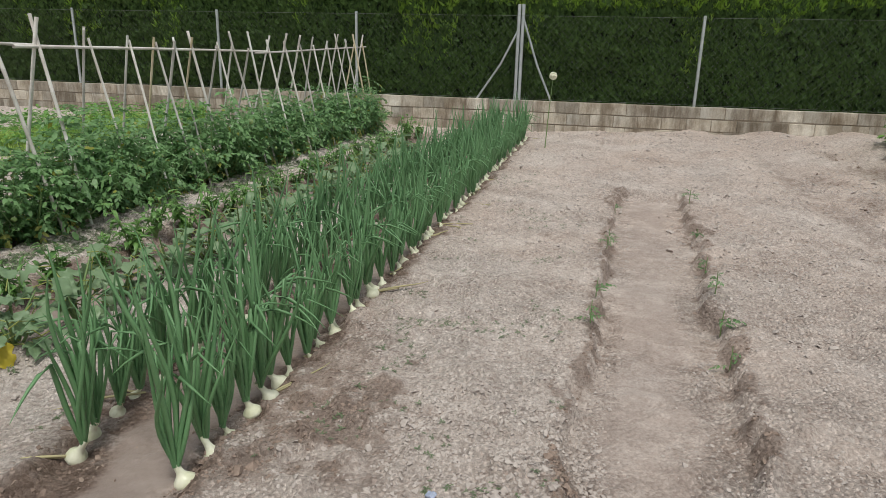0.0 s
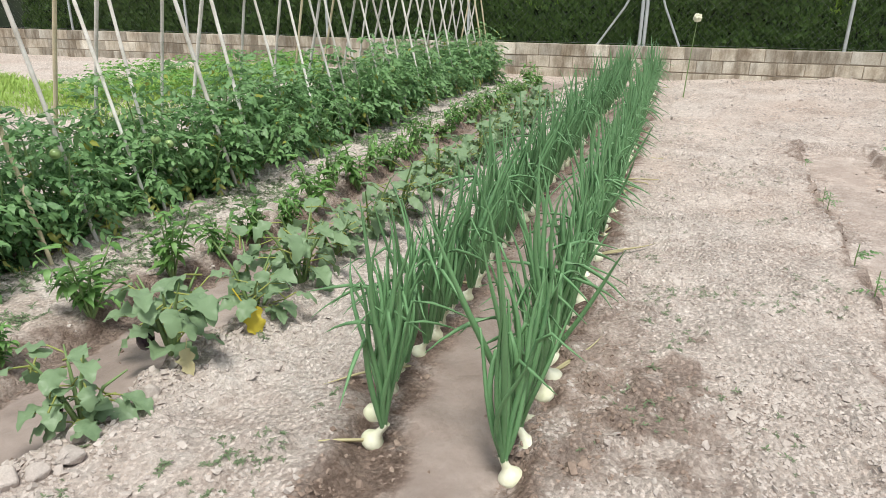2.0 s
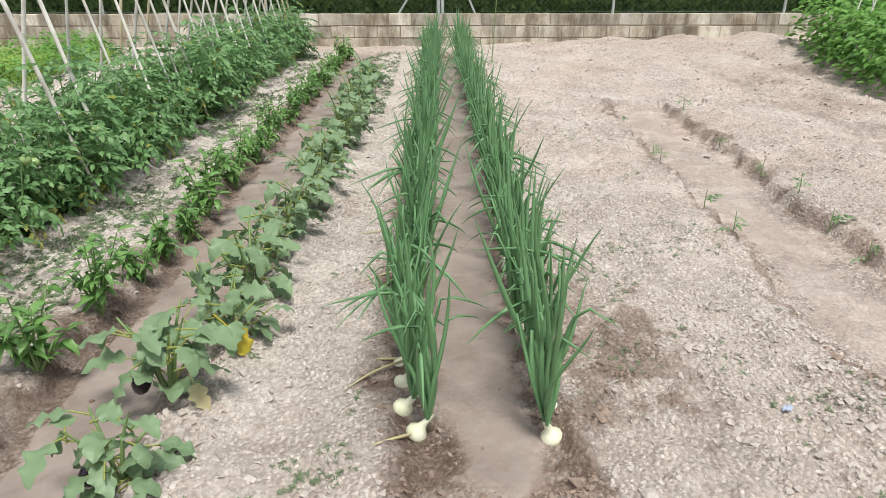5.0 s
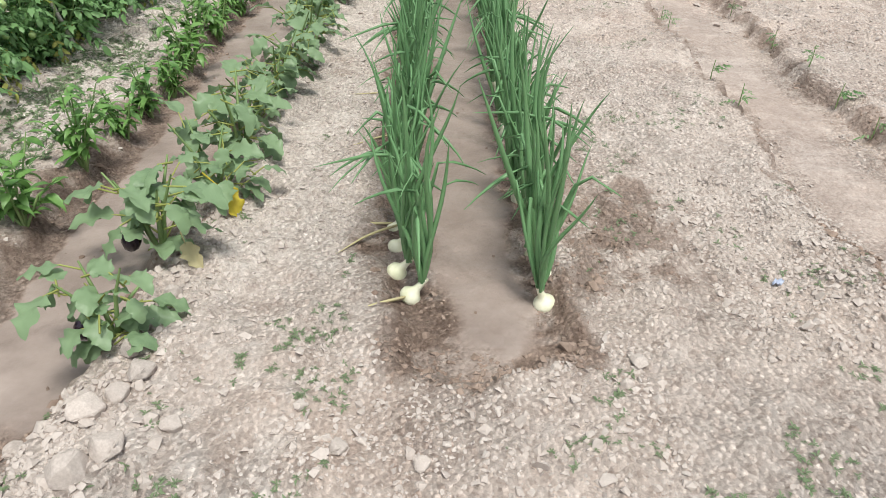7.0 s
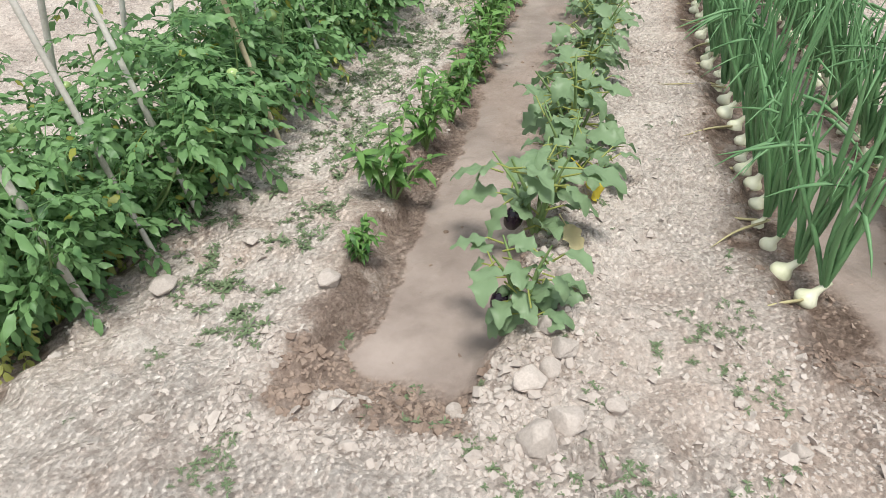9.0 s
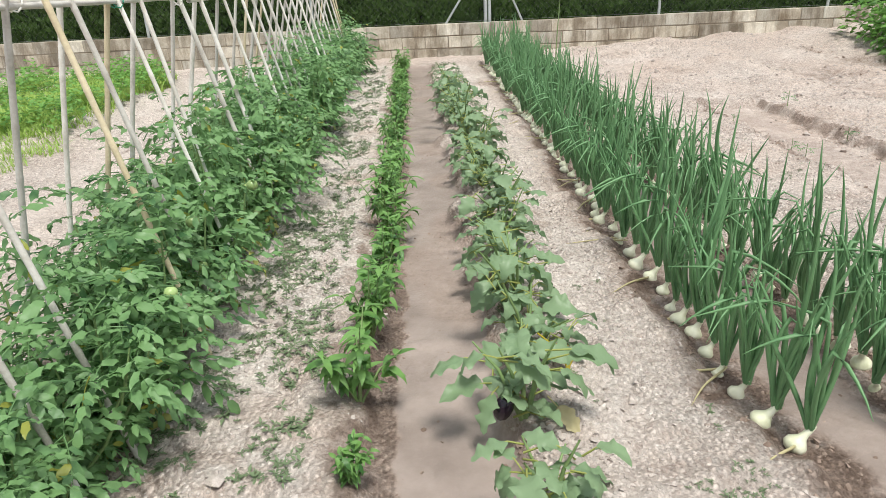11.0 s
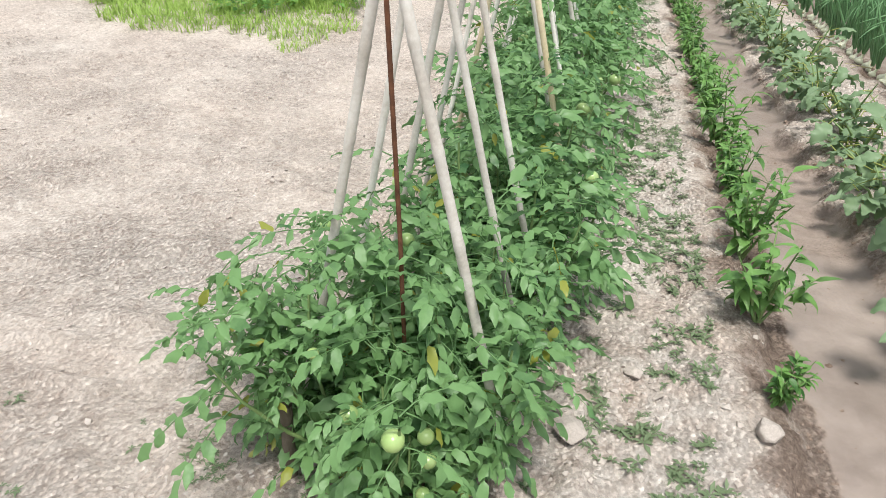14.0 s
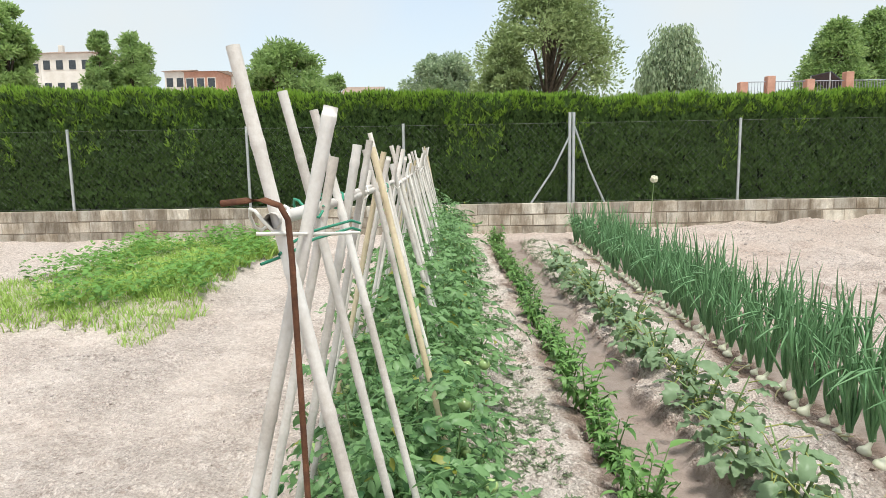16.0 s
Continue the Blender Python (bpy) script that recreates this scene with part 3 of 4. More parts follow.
    for a, b in zip(joints, joints[1:] + [length]):
        for s, k in ((0.0, 1.0), (0.006, 1.08), (0.014, 1.07), (0.022, 0.99)):
            if a + s < b:
                pts.append(a + s)
                rad.append(k)
        pts.append((a + b) / 2)
        rad.append(0.95)
    pts.append(length)
    rad.append(1.0)
    p3 = [(bend * math.sin(3.1 * s / length), 0.6 * bend * math.sin(5 * s / length), s) for s in pts]
    rr = [k * (r0 + (r1 - r0) * s / length) for s, k in zip(pts, rad)]
    return mesh_of("cane", *tube(p3, rr, 10))


def aim(a, b):
    return Matrix.Translation(a) @ (Vector(b) - Vector(a)).to_track_quat("Z", "Y").to_matrix().to_4x4()


trellis = tagged(new("cane_trellis"), "long trellis of crossed weathered canes tied to a ridge cane", "trellis")
trellis.location = (-4.92, 1.25, 0)
T0 = Vector(trellis.location)
q = random.Random(11)


def set_cane(low, high, r0, r1, seed, material):
    """A cane through two points, run down into the soil."""
    low, high = Vector(low), Vector(high)
    foot = low + (low - high) * ((low.z + 0.06) / (high.z - low.z))
    link("cane", cane((high - foot).length, r0, r1, seed), material, trellis, m=Matrix.Translation(-T0) @ aim(foot, high))


set_cane((-4.764, 1.348, 0.62), (-4.967, 1.348, 1.60), 0.0125, 0.0112, 501, CANE)
set_cane((-5.042, 1.390, 0.63), (-4.830, 1.390, 1.51), 0.0105, 0.0122, 502, CANE)
set_cane((-4.772, 1.659, 0.66), (-4.975, 1.659, 1.56), 0.0095, 0.0102, 503, CANE)
set_cane((-5.044, 1.680, 0.68), (-4.875, 1.680, 1.43), 0.0098, 0.0105, 504, CANE)
set_cane((-4.751, 1.913, 0.63), (-4.963, 1.913, 1.54), 0.0095, 0.0105, 505, CANE)
set_cane((-4.981, 1.980, 0.89), (-4.869, 1.980, 1.46), 0.0105, 0.012, 506, CANE)
set_cane((-4.714, 2.545, 0.66), (-4.890, 2.545, 1.46), 0.0105, 0.0115, 507, CANE_NEW)
set_cane((-5.072, 2.430, 0.56), (-4.882, 2.410, 1.48), 0.0105, 0.0115, 508, CANE)


def ridge_z(y):
    return float(np.interp(y, (1.2, 2.2, 4.0, 7.5, 8.7, 11.6), (1.335, 1.32, 1.27, 1.245, 1.29, 1.37)))


pairs = [2.82, 3.25, 3.5, 4.02, 4.42, 4.92, 5.4, 5.78, 6.05, 6.35, 6.8, 7.15, 7.5, 7.95, 8.4, 8.85, 9.3, 9.8, 10.2, 10.6, 11.0, 11.35]
for i, y in enumerate(pairs):
    cx = -4.93
    for side in (1, -1):
        thick = q.uniform(0.009, 0.0125)
        foot = Vector((cx + side * q.uniform(0.26, 0.34), y + q.uniform(-0.07, 0.07), 0.0))
        cross = Vector((cx + side * 0.012, y + side * 0.015 + q.uniform(-0.02, 0.02), ridge_z(y)))
        tip = cross + (cross - foot).normalized() * q.uniform(0.06, 0.25)
        set_cane(foot, tip, thick, thick * 1.1, i * 2 + side, CANE_NEW if q.random() < 0.14 else CANE)
for a, b, ra in ((1.325, 4.4, 0.0125), (2.0, 4.9, 0.0115), (4.2, 8.0, 0.013), (7.6, 11.6, 0.012)):
    link("ridge_cane", cane(b - a, ra, ra * 0.8, int(a * 10)), CANE, trellis, m=Matrix.Translation(-T0) @ aim((-4.918, a, ridge_z(a)), (-4.94, b, ridge_z(b) + 0.01)))
for y, mt in ((1.36, TWINE), (1.67, GREEN_TIE), (1.94, GREEN_TIE), (2.48, TWINE), (3.26, GREEN_TIE), (4.03, TWINE)):
    ring = [(-4.93 + 0.03 * math.cos(a), y + 0.035 * math.sin(a), ridge_z(y) + 0.02 * math.sin(2 * a)) for a in np.linspace(0, 6.1, 14)]
    link("tie", mesh_of("tie", *tube(np.array(ring) - np.array(T0), [0.003] * 14, 5)), mt, trellis, "twine tied round the canes")
loose = [(-4.94, 1.315, 1.315), (-4.91, 1.32, 1.314), (-4.86, 1.41, 1.302), (-4.81, 1.53, 1.29)]
link("tie", mesh_of("tie", *tube(np.array(loose) - np.array(T0), [0.003] * 4, 5)), TWINE, trellis, "white twine")
for z, x0 in ((1.275, -4.94), (1.29, -4.91)):
    loop = [(x0, 1.33, z - 0.01), (-4.905, 1.37, z), (-4.885, 1.48, z + 0.01), (-4.84, 1.64, z + 0.012), (-4.83, 1.70, z)]
    link("tie", mesh_of("tie", *tube(np.array(loop) - np.array(T0), [0.0028] * 5, 5)), GREEN_TIE, trellis, "green plastic tie")

rod = [(-4.875, 1.315, gz(-4.88, 1.315) - 0.1), (-4.876, 1.315, 0.63), (-4.887, 1.315, 1.275), (-4.89, 1.315, 1.335), (-4.901, 1.315, 1.357), (-4.924, 1.315, 1.366), (-4.951, 1.315, 1.366), (-4.991, 1.315, 1.362)]
tagged(link("steel_stake", mesh_of("steel_stake", *tube(rod, [0.005] * len(rod), 8)), RUST), "rusty bent steel rod stuck among the tomatoes", "stake")


# ---- plants ----
def lobed(t):
    return max(0.0, math.sin(math.pi * t ** 0.8)) * (1.0 if round(t * 6) % 2 else 0.82) if t < 0.98 else 0.0


def oval(t):
    return max(0.0, math.sin(math.pi * t ** 0.75)) ** 0.9


def lance(t):
    return max(0.0, math.sin(math.pi * t ** 0.62)) * (1 - 0.25 * t)


def compound(q):
    """A tomato leaf: a drooping rib with pairs of lobed leaflets."""
    ln, out = q.uniform(0.095, 0.165), []
    droop = q.uniform(0.4, 1.5)
    s = np.linspace(0, 1, 5)
    ribs = np.stack([0 * s, ln * s, -0.5 * droop * ln * s * s], 1)
    for t, size, a in ((0.34, 0.36, 1.0), (0.36, 0.36, -1.0), (0.62, 0.42, 0.85), (0.66, 0.42, -0.85), (0.85, 0.34, 0.7), (0.86, 0.34, -0.7), (1.0, 0.46, 0.0)):
        v, f = blade(ln * size * q.uniform(0.8, 1.15), ln * size * 0.44, lobed, 6, q.uniform(0.2, 1.3), q.uniform(-0.3, 0.55), 0.5)
        a += q.uniform(-0.25, 0.25)
        v = v @ turn(-droop * t * 0.6 + q.uniform(-0.3, 0.3), q.uniform(-0.5, 0.5), a).T + np.array([0, ln * t, -0.5 * droop * ln * t * t])
        out.append((v, f))
    out.append(tube(ribs, [0.0025, 0.002, 0.0018, 0.0015, 0.001], 3, False))
    return join(out)


def ball(bm, centre, r, squash=0.9):
    bmesh.ops.create_uvsphere(bm, u_segments=10, v_segments=7, radius=r, matrix=Matrix.Translation(centre) @ Matrix.Diagonal((1, 1, squash, 1)))


def tomato_plant(seed):
    q = random.Random(seed)
    plant = new("tomato_plant")
    leaves, stems, yl = [], [], []
    for k in range(12):
        a, spread = q.uniform(0, 6.28), q.uniform(0.06, 0.45)
        top = q.uniform(0.42, 0.74) * (1.05 - 0.5 * spread)
        tip = np.array([math.cos(a) * spread, math.sin(a) * spread * 0.8, top])
        base = np.array([q.uniform(-0.05, 0.05), q.uniform(-0.05, 0.05), 0])
        s = np.linspace(0, 1, 6)[:, None]
        path = base + (tip - base) * s + np.array([math.cos(a), math.sin(a), 0]) * 0.10 * np.sin(s * 3.0)
        stems.append(tube(path[:5], [0.007, 0.006, 0.005, 0.004, 0.003], 5, False))
        for j in range(19):
            t = q.uniform(0.08, 1.0)
            at = base + (tip - base) * t + np.array([math.cos(a), math.sin(a), 0]) * 0.10 * math.sin(t * 3.0)
            v, f = compound(q)
            v = v @ turn(q.uniform(-0.2, 0.8), q.uniform(-0.4, 0.4), q.uniform(0, 6.28) if t < 0.8 else q.uniform(0, 6.28)).T + at
            leaves.append((v, f))
    link("foliage", mesh_of("tomato_foliage", *join(leaves)), TOMATO, plant)
    link("stem", mesh_of("tomato_stem", *join(stems)), STEM, plant)
    for k in range(4):
        a = q.uniform(0, 6.28)
        bm = bmesh.new()
        c = Vector((math.cos(a) * 0.3, math.sin(a) * 0.26, q.uniform(0.2, 0.5)))
        ball(bm, c, q.uniform(0.015, 0.025))
        part("tomato", bm, FRUIT, plant, "green unripe tomato")
    for k in range(10):
        a = q.uniform(0, 6.28)
        v, f = compound(q)
        yl.append((v * 0.8 @ turn(q.uniform(-1.2, -0.3), 0, a).T + np.array([-math.sin(a) * 0.2, math.cos(a) * 0.2, q.uniform(0.06, 0.2)]), f))
    link("old_leaves", mesh_of("old_leaves", *join(yl)), OLD, plant, "yellowing lower leaves")
    return tagged(plant, "bushy green tomato plant with unripe fruit under canes", "tomato plant", "tomato row")


def plant_row(makers, spots, rr, facing=lambda x: (0, 360)):
    """Set plants down: the first of each kind is moved, the rest are copies."""
    used = set()
    for i, (x, y, s) in enumerate(spots):
        ob = makers[i % len(makers)]
        m = pose(x, y, gz(x, y) - 0.01, 0, 0, rr.uniform(*facing(x)))
        if i % len(makers) in used:
            c = copy_thing(ob, m)
        else:
            used.add(i % len(makers))
            c = ob
            c.matrix_basis = m
        f = s * rr.uniform(0.95, 1.06)
        c.scale = (f, f, f)


rr = random.Random(3)
plant_row([tomato_plant(40 + i) for i in range(5)], [(-4.86 + float(left_drift(y)) + rr.uniform(-0.06, 0.06), y, s) for y, s in [(1.80 + 0.36 * i, rr.uniform(1.0, 1.12) + min(0.14, 0.03 * i)) for i in range(27)]] + [(-4.96, 1.28, 1.0), (-5.10, 1.46, 0.9), (-4.88, 1.34, 0.95), (-4.96, 1.62, 1.05)], rr)


def pepper_plant(seed):
    q = random.Random(seed)
    plant = new("pepper_plant")
    leaves, stems = [], []
    for k in range(8):
        a, spread = q.uniform(0, 6.28), q.uniform(0.03, 0.15)
        tip = np.array([math.cos(a) * spread, math.sin(a) * spread, q.uniform(0.16, 0.36)])
        stems.append(tube([(0, 0, -0.01), tip * 0.5 + np.array([0, 0, 0.03]), tip], [0.006, 0.004, 0.002], 5, False))
        for j in range(13):
            t = q.uniform(0.25, 1.0)
            v, f = blade(q.uniform(0.05, 0.10), q.uniform(0.024, 0.04), lance, 5, q.uniform(0.5, 1.5), q.uniform(0.1, 0.5), 0.1)
            v = v @ turn(q.uniform(-0.5, 0.7), q.uniform(-0.3, 0.3), q.uniform(0, 6.28)).T + tip * t
            leaves.append((v, f))
    link("foliage", mesh_of("pepper_foliage", *join(leaves)), PEPPER, plant)
    link("stem", mesh_of("pepper_stem", *join(stems)), STEM, plant)
    return tagged(plant, "small glossy green pepper plant on the furrow bank", "pepper plant", "pepper row")


spots = [(-3.95, 1.76, 0.55), (-3.95, 2.16, 1.05)] + [(-3.90 + float(left_drift(y)) * 1.1 + rr.uniform(-0.04, 0.04), y, rr.uniform(0.8, 1.15)) for y in np.arange(2.62, 11.0, 0.31)]
plant_row([pepper_plant(70 + i) for i in range(5)], spots, rr)


def egg_leaf(ln, q):
    """A broad aubergine leaf: wavy lobed margin, sunken midrib, drooping tip."""
    k, cols = 14, 7
    t = np.linspace(0, 1, k)
    wid = ln * 0.27 * np.sin(math.pi * np.clip(0.04 + 0.96 * t ** 0.78, 0, 1)) ** 0.7 * (1 + 0.24 * np.sin(t * 20 + q.uniform(0, 2)) * np.sin(math.pi * t))
    ang = q.uniform(-0.1, 0.3) - q.uniform(0.5, 1.6) * t ** 1.5
    yy = np.concatenate([[0], np.cumsum(np.cos(ang[1:]))]) * ln / (k - 1)
    zz = np.concatenate([[0], np.cumsum(np.sin(ang[1:]))]) * ln / (k - 1)
    u = np.linspace(-1, 1, cols)
    cup, ruffle, phase = q.uniform(-0.35, 0.45), q.uniform(0.15, 0.34), q.uniform(0, 6)
    uu, tt = np.meshgrid(u, t)
    ww = wid[:, None]
    x = uu * ww
    z = zz[:, None] + cup * ww * np.abs(uu) + ruffle * ww * uu ** 2 * np.sin(tt * 17 + phase + 1.5 * np.sign(uu)) + 0.05 * ww * np.cos(uu * 9)
    v = np.stack([x, yy[:, None] + 0 * x, z], -1).reshape(-1, 3)
    f = np.array([(i * cols + j, i * cols + j + 1, (i + 1) * cols + j + 1, (i + 1) * cols + j) for i in range(k - 1) for j in range(cols - 1)])
    return mesh_of("aubergine_leaf", *join([(v, f), tube([(0, -ln * 0.45, -0.02), (0, 0, 0), (0, ln * 0.5, -0.004 + float(zz[k // 2]))], [0.0035, 0.003, 0.0012], 4, False)]))


q = random.Random(21)
EGG_LEAVES = [egg_leaf(q.uniform(0.08, 0.16), q) for i in range(12)]


def aubergine_plant(seed, fruit, yellow):
    q = random.Random(seed)
    plant = new("aubergine_plant")
    stems = []
    for k in range(5):
        a = k * 1.26 + q.uniform(-0.4, 0.4)
        spread = q.uniform(0.07, 0.19)
        tip = Vector((math.cos(a) * spread, math.sin(a) * spread, q.uniform(0.14, 0.36)))
        stems.append(tube([(0, 0, -0.02), tuple(tip * 0.5 + Vector((0, 0, 0.04))), tuple(tip)], [0.009, 0.006, 0.003], 6, False))
        for j in range(6):
            t = q.uniform(0.2, 1.0)
            b = q.uniform(0, 6.28)
            m = Matrix.Translation(tip * t + Vector((math.cos(b + 1.57), math.sin(b + 1.57), 0)) * 0.05) @ Euler((q.uniform(-0.6, 0.5), q.uniform(-0.45, 0.45), b)).to_matrix().to_4x4()
            link("leaf", EGG_LEAVES[q.randrange(12)], EGG, plant, m=m)
    link("stem", mesh_of("aubergine_stem", *join(stems)), STEM, plant)
    if yellow:
        me = EGG_LEAVES[2].copy()
        me.materials.clear()
        link("leaf", me, YELLOW, plant, "yellowed hanging leaf", m=pose(0.15, 0.21, 0.12, -55, 10, -120))
        dry = me.copy()
        dry.materials.clear()
        link("leaf", dry, WITHERED, plant, "dry pale leaf on the soil", m=pose(0.09, -0.05, 0.07, -35, 25, -160) @ Matrix.Scale(0.7, 4))
    if fruit:
        bm = bmesh.new()
        ball(bm, (0, 0, 0), 0.03, 1.55)
        part("aubergine", bm, PURPLE, plant, "glossy black aubergine fruit").matrix_basis = pose(-0.07, -0.03, 0.075, 10, 15, 0)
        bm = bmesh.new()
        bmesh.ops.create_cone(bm, segments=6, radius1=0.024, radius2=0.006, depth=0.025, cap_ends=True, matrix=Matrix.Translation((-0.06, -0.03, 0.122)))
        part("calyx", bm, EGG, plant, "green fruit cap")
    return tagged(plant, "grey-green aubergine plant with large lobed leaves", "aubergine plant", "aubergine row")


makers = [aubergine_plant(92 + i, False, False) for i in range(5)]
ys = [2.36, 2.72, 3.06, 3.4, 3.75, 4.1, 4.5, 4.9, 5.3, 5.7, 6.15, 6.6, 7.1, 7.7, 8.3]
plant_row([aubergine_plant(90, True, False)], [(-3.41, 1.58, 0.85)], random.Random(2), lambda x: (-5, 5))
plant_row([aubergine_plant(91, True, True)], [(-3.41, 1.98, 1.0)], random.Random(2), lambda x: (-5, 5))
plant_row(makers, [(-3.37 + 0.12 * min(1.0, (y - 2) / 2) + rr.uniform(-0.03, 0.03), y, rr.uniform(0.85, 1.0) + 0.012 * i) for i, y in enumerate(ys)], random.Random(8))


# ---- onions ----
def onion_leaf(ln, r, bend, kink, seed):
    """A hollow leaf that rises from the neck, leans out higher up, and may fold over."""
    q = random.Random(seed)
    s = np.linspace(0, 1, 11)
    ang = bend * s ** 1.7 + 0.10 * np.sin(s * 5 + q.uniform(0, 6))
    if kink:
        ang = ang + q.uniform(0.8, 2.3) * step(kink, kink + 0.13, s)
    x = np.cumsum(np.concatenate([[0], np.sin(ang[1:])])) * ln / 10
    z = np.cumsum(np.concatenate([[0], np.cos(ang[1:])])) * ln / 10
    rad = r * np.array([0.75, 0.9, 1, 1, 0.98, 0.93, 0.85, 0.74, 0.58, 0.38, 0.08])
    sway, phase = q.uniform(0.008, 0.03), q.uniform(0, 6)
    return mesh_of("onion_leaf", *tube(np.stack([x, sway * (np.sin(s * 5 + phase) - math.sin(phase)), z], 1), rad, 6, False))


q = random.Random(31)
ONION_LEAVES = [onion_leaf(q.uniform(0.40, 0.68), q.uniform(0.0058, 0.0098), q.choice((0.0, 0.1, 0.2, 0.3, 0.4, 0.6)), q.choice((0, 0, 0, 0, 0.6, 0.68, 0.75, 0.82)), i) for i in range(24)]


DRY_LEAVES = [onion_leaf(q.uniform(0.26, 0.40), 0.0052, q.uniform(-0.15, 0.2), q.choice((0, 0.6)), 40 + i) for i in range(4)]
for me in DRY_LEAVES:
    me.materials.append(WITHERED)


def onion_plant(seed, fallen):
    """An onion whose bulb leans out towards -x, with a bent neck."""
    q = random.Random(seed)
    plant = new("onion_plant")
    r = q.uniform(0.026, 0.039)
    out = q.uniform(0.03, 0.07)
    prof = [(0.0, 0.15), (0.12, 0.7), (0.3, 1.0), (0.5, 0.95), (0.68, 0.62), (0.82, 0.4), (1.0, 0.32), (1.25, 0.29), (1.5, 0.27)]
    lean = q.uniform(0.35, 0.8)
    pts = [(-out + lean * 1.5 * r * s + 0.25 * r * s * s * 0.3, q.uniform(-0.001, 0.001), -0.006 + 1.9 * r * s * (1 - 0.1 * lean)) for s, _ in prof]
    link("bulb", mesh_of("onion_bulb", *tube(pts, [k * r for _, k in prof], 12)), BULB, plant, "pale swollen bulb with a white neck")
    neck = Vector(pts[-2])
    for k in range(q.randint(10, 16)):
        a = q.uniform(0, 6.28)
        tilt = abs(q.gauss(0.0, 0.12))
        m = Matrix.Translation(neck + Vector((math.cos(a), math.sin(a), 0)) * q.uniform(0.002, 0.011)) @ Euler((0, 0, a)).to_matrix().to_4x4() @ Euler((0, tilt, 0)).to_matrix().to_4x4()
        link("leaf", ONION_LEAVES[q.randrange(24)], ONION, plant, m=m)
    for k in range(2 if fallen else 0):
        m = Matrix.Translation((-0.01, 0, 0.03)) @ Euler((0, 0, q.uniform(2.5, 3.9))).to_matrix().to_4x4() @ Euler((0, q.uniform(1.5, 1.62), 0)).to_matrix().to_4x4()
        link("leaf", DRY_LEAVES[q.randrange(4)], WITHERED, plant, "withered leaf lying on the soil", m=m)
    return tagged(plant, "tall green onion with a pale bulb half out of the soil", "onion", "onion rows")


spots = []
y = 1.84
while y < 11.2:
    spots.append((onion_left(y) + rr.uniform(-0.025, 0.025), y, rr.uniform(0.86, 1.12)))
    y += 0.138 * rr.uniform(0.82, 1.18)
y = 1.80
while y < 11.2:
    spots.append((onion_right(y) + rr.uniform(-0.025, 0.025), y, rr.uniform(0.86, 1.1)))
    y += 0.138 * rr.uniform(0.82, 1.18)
plant_row([onion_plant(110 + i, i % 3 == 0) for i in range(9)], spots, random.Random(9), lambda x: (-25, 25) if x < -2.4 else (120, 240))

fl = tagged(new("onion_flower"), "white round onion flower on a tall stalk", "flower")
fl.location = (-1.66, 10.0, gz(-1.66, 10.0) - 0.05)
link("stalk", mesh_of("stalk", *tube([(0, 0, -0.02), (0.02, 0, 0.5), (0.05, 0, 1.02)], [0.009, 0.008, 0.005], 6)), STEM, fl)
bm = bmesh.new()
bmesh.ops.create_icosphere(bm, subdivisions=3, radius=0.055, matrix=Matrix.Translation((0.05, 0, 1.06)))
for v in bm.verts:
    v.co = Vector((0.05, 0, 1.06)) + (v.co - Vector((0.05, 0, 1.06))) * q.uniform(0.8, 1.15)
part("flower_head", bm, BULB, fl, "white flower head", False)

stub = [(-5.15, 1.22, gz(-5.15, 1.22) - 0.05), (-5.145, 1.225, 0.1), (-5.14, 1.23, 0.21)]
tagged(link("wooden_stub", mesh_of("wooden_stub", *tube(stub, [0.017, 0.016, 0.015], 9)), BARK), "short brown wooden stub at the foot of the tomatoes", "stake")


# ---- far trees and houses beyond the hedge ----
TREE_LEAF = (np.array([(0, 0, 0), (0.2, 0.45, 0.05), (0, 1, -0.08), (-0.2, 0.45, 0.05)]), np.array([(0, 1, 2, 3)]))


def tree(name, label, x, y, base, height, crown, material, seed, kind="round", clumps=60, leaves=70, size=0.35):
    q = np.random.default_rng(seed)
    ob = tagged(new(name), label, "tree")
    ob.location = (x, y, base)
    limbs = [tube([(0, 0, 0), (0.1, 0, height * 0.4), (0, 0.1, height * 0.85)], [height * 0.035, height * 0.025, height * 0.008], 8, False)]
    pts = []
    for i in range(clumps):
        a, u = q.uniform(0, 6.28), q.random()
        if kind == "round":
            zz = height * (0.28 + 0.68 * u)
            rad = crown * math.sqrt(max(0.05, 1 - ((u - 0.45) / 0.6) ** 2)) * q.uniform(0.55, 1.0)
        elif kind == "tall":
            zz = height * (0.2 + 0.8 * u)
            rad = crown * (1 - u ** 2.2) ** 0.7 * q.uniform(0.5, 1.0)
        else:
            zz = height * (0.15 + 0.8 * u)
            rad = crown * (1 - 0.75 * u) * q.uniform(0.5, 1.1)
        c = np.array([math.cos(a) * rad, math.sin(a) * rad, zz])
        pts.append(c)
        if i % 3 == 0:
            limbs.append(tube([(0, 0, zz * 0.55), tuple(c * 0.6 + np.array([0, 0, zz * 0.3])), tuple(c)], [height * 0.009, height * 0.006, 0.02], 5, False))
    link("trunk", mesh_of("trunk", *join(limbs)), BARK, ob)
    pts = np.repeat(np.array(pts), leaves, axis=0)
    n = len(pts)
    off = q.normal(0, 1, (n, 3))
    off /= np.linalg.norm(off, axis=1)[:, None]
    off *= (q.random((n, 1)) ** 0.5) * crown * np.repeat(q.uniform(0.14, 0.34, clumps), leaves)[:, None] * np.array([1, 1, 0.75])
    if kind == "weep":
        off[:, 2] -= q.random(n) * crown * 0.5
    fwd = off + q.normal(0, 0.5, (n, 3)) * crown * 0.2
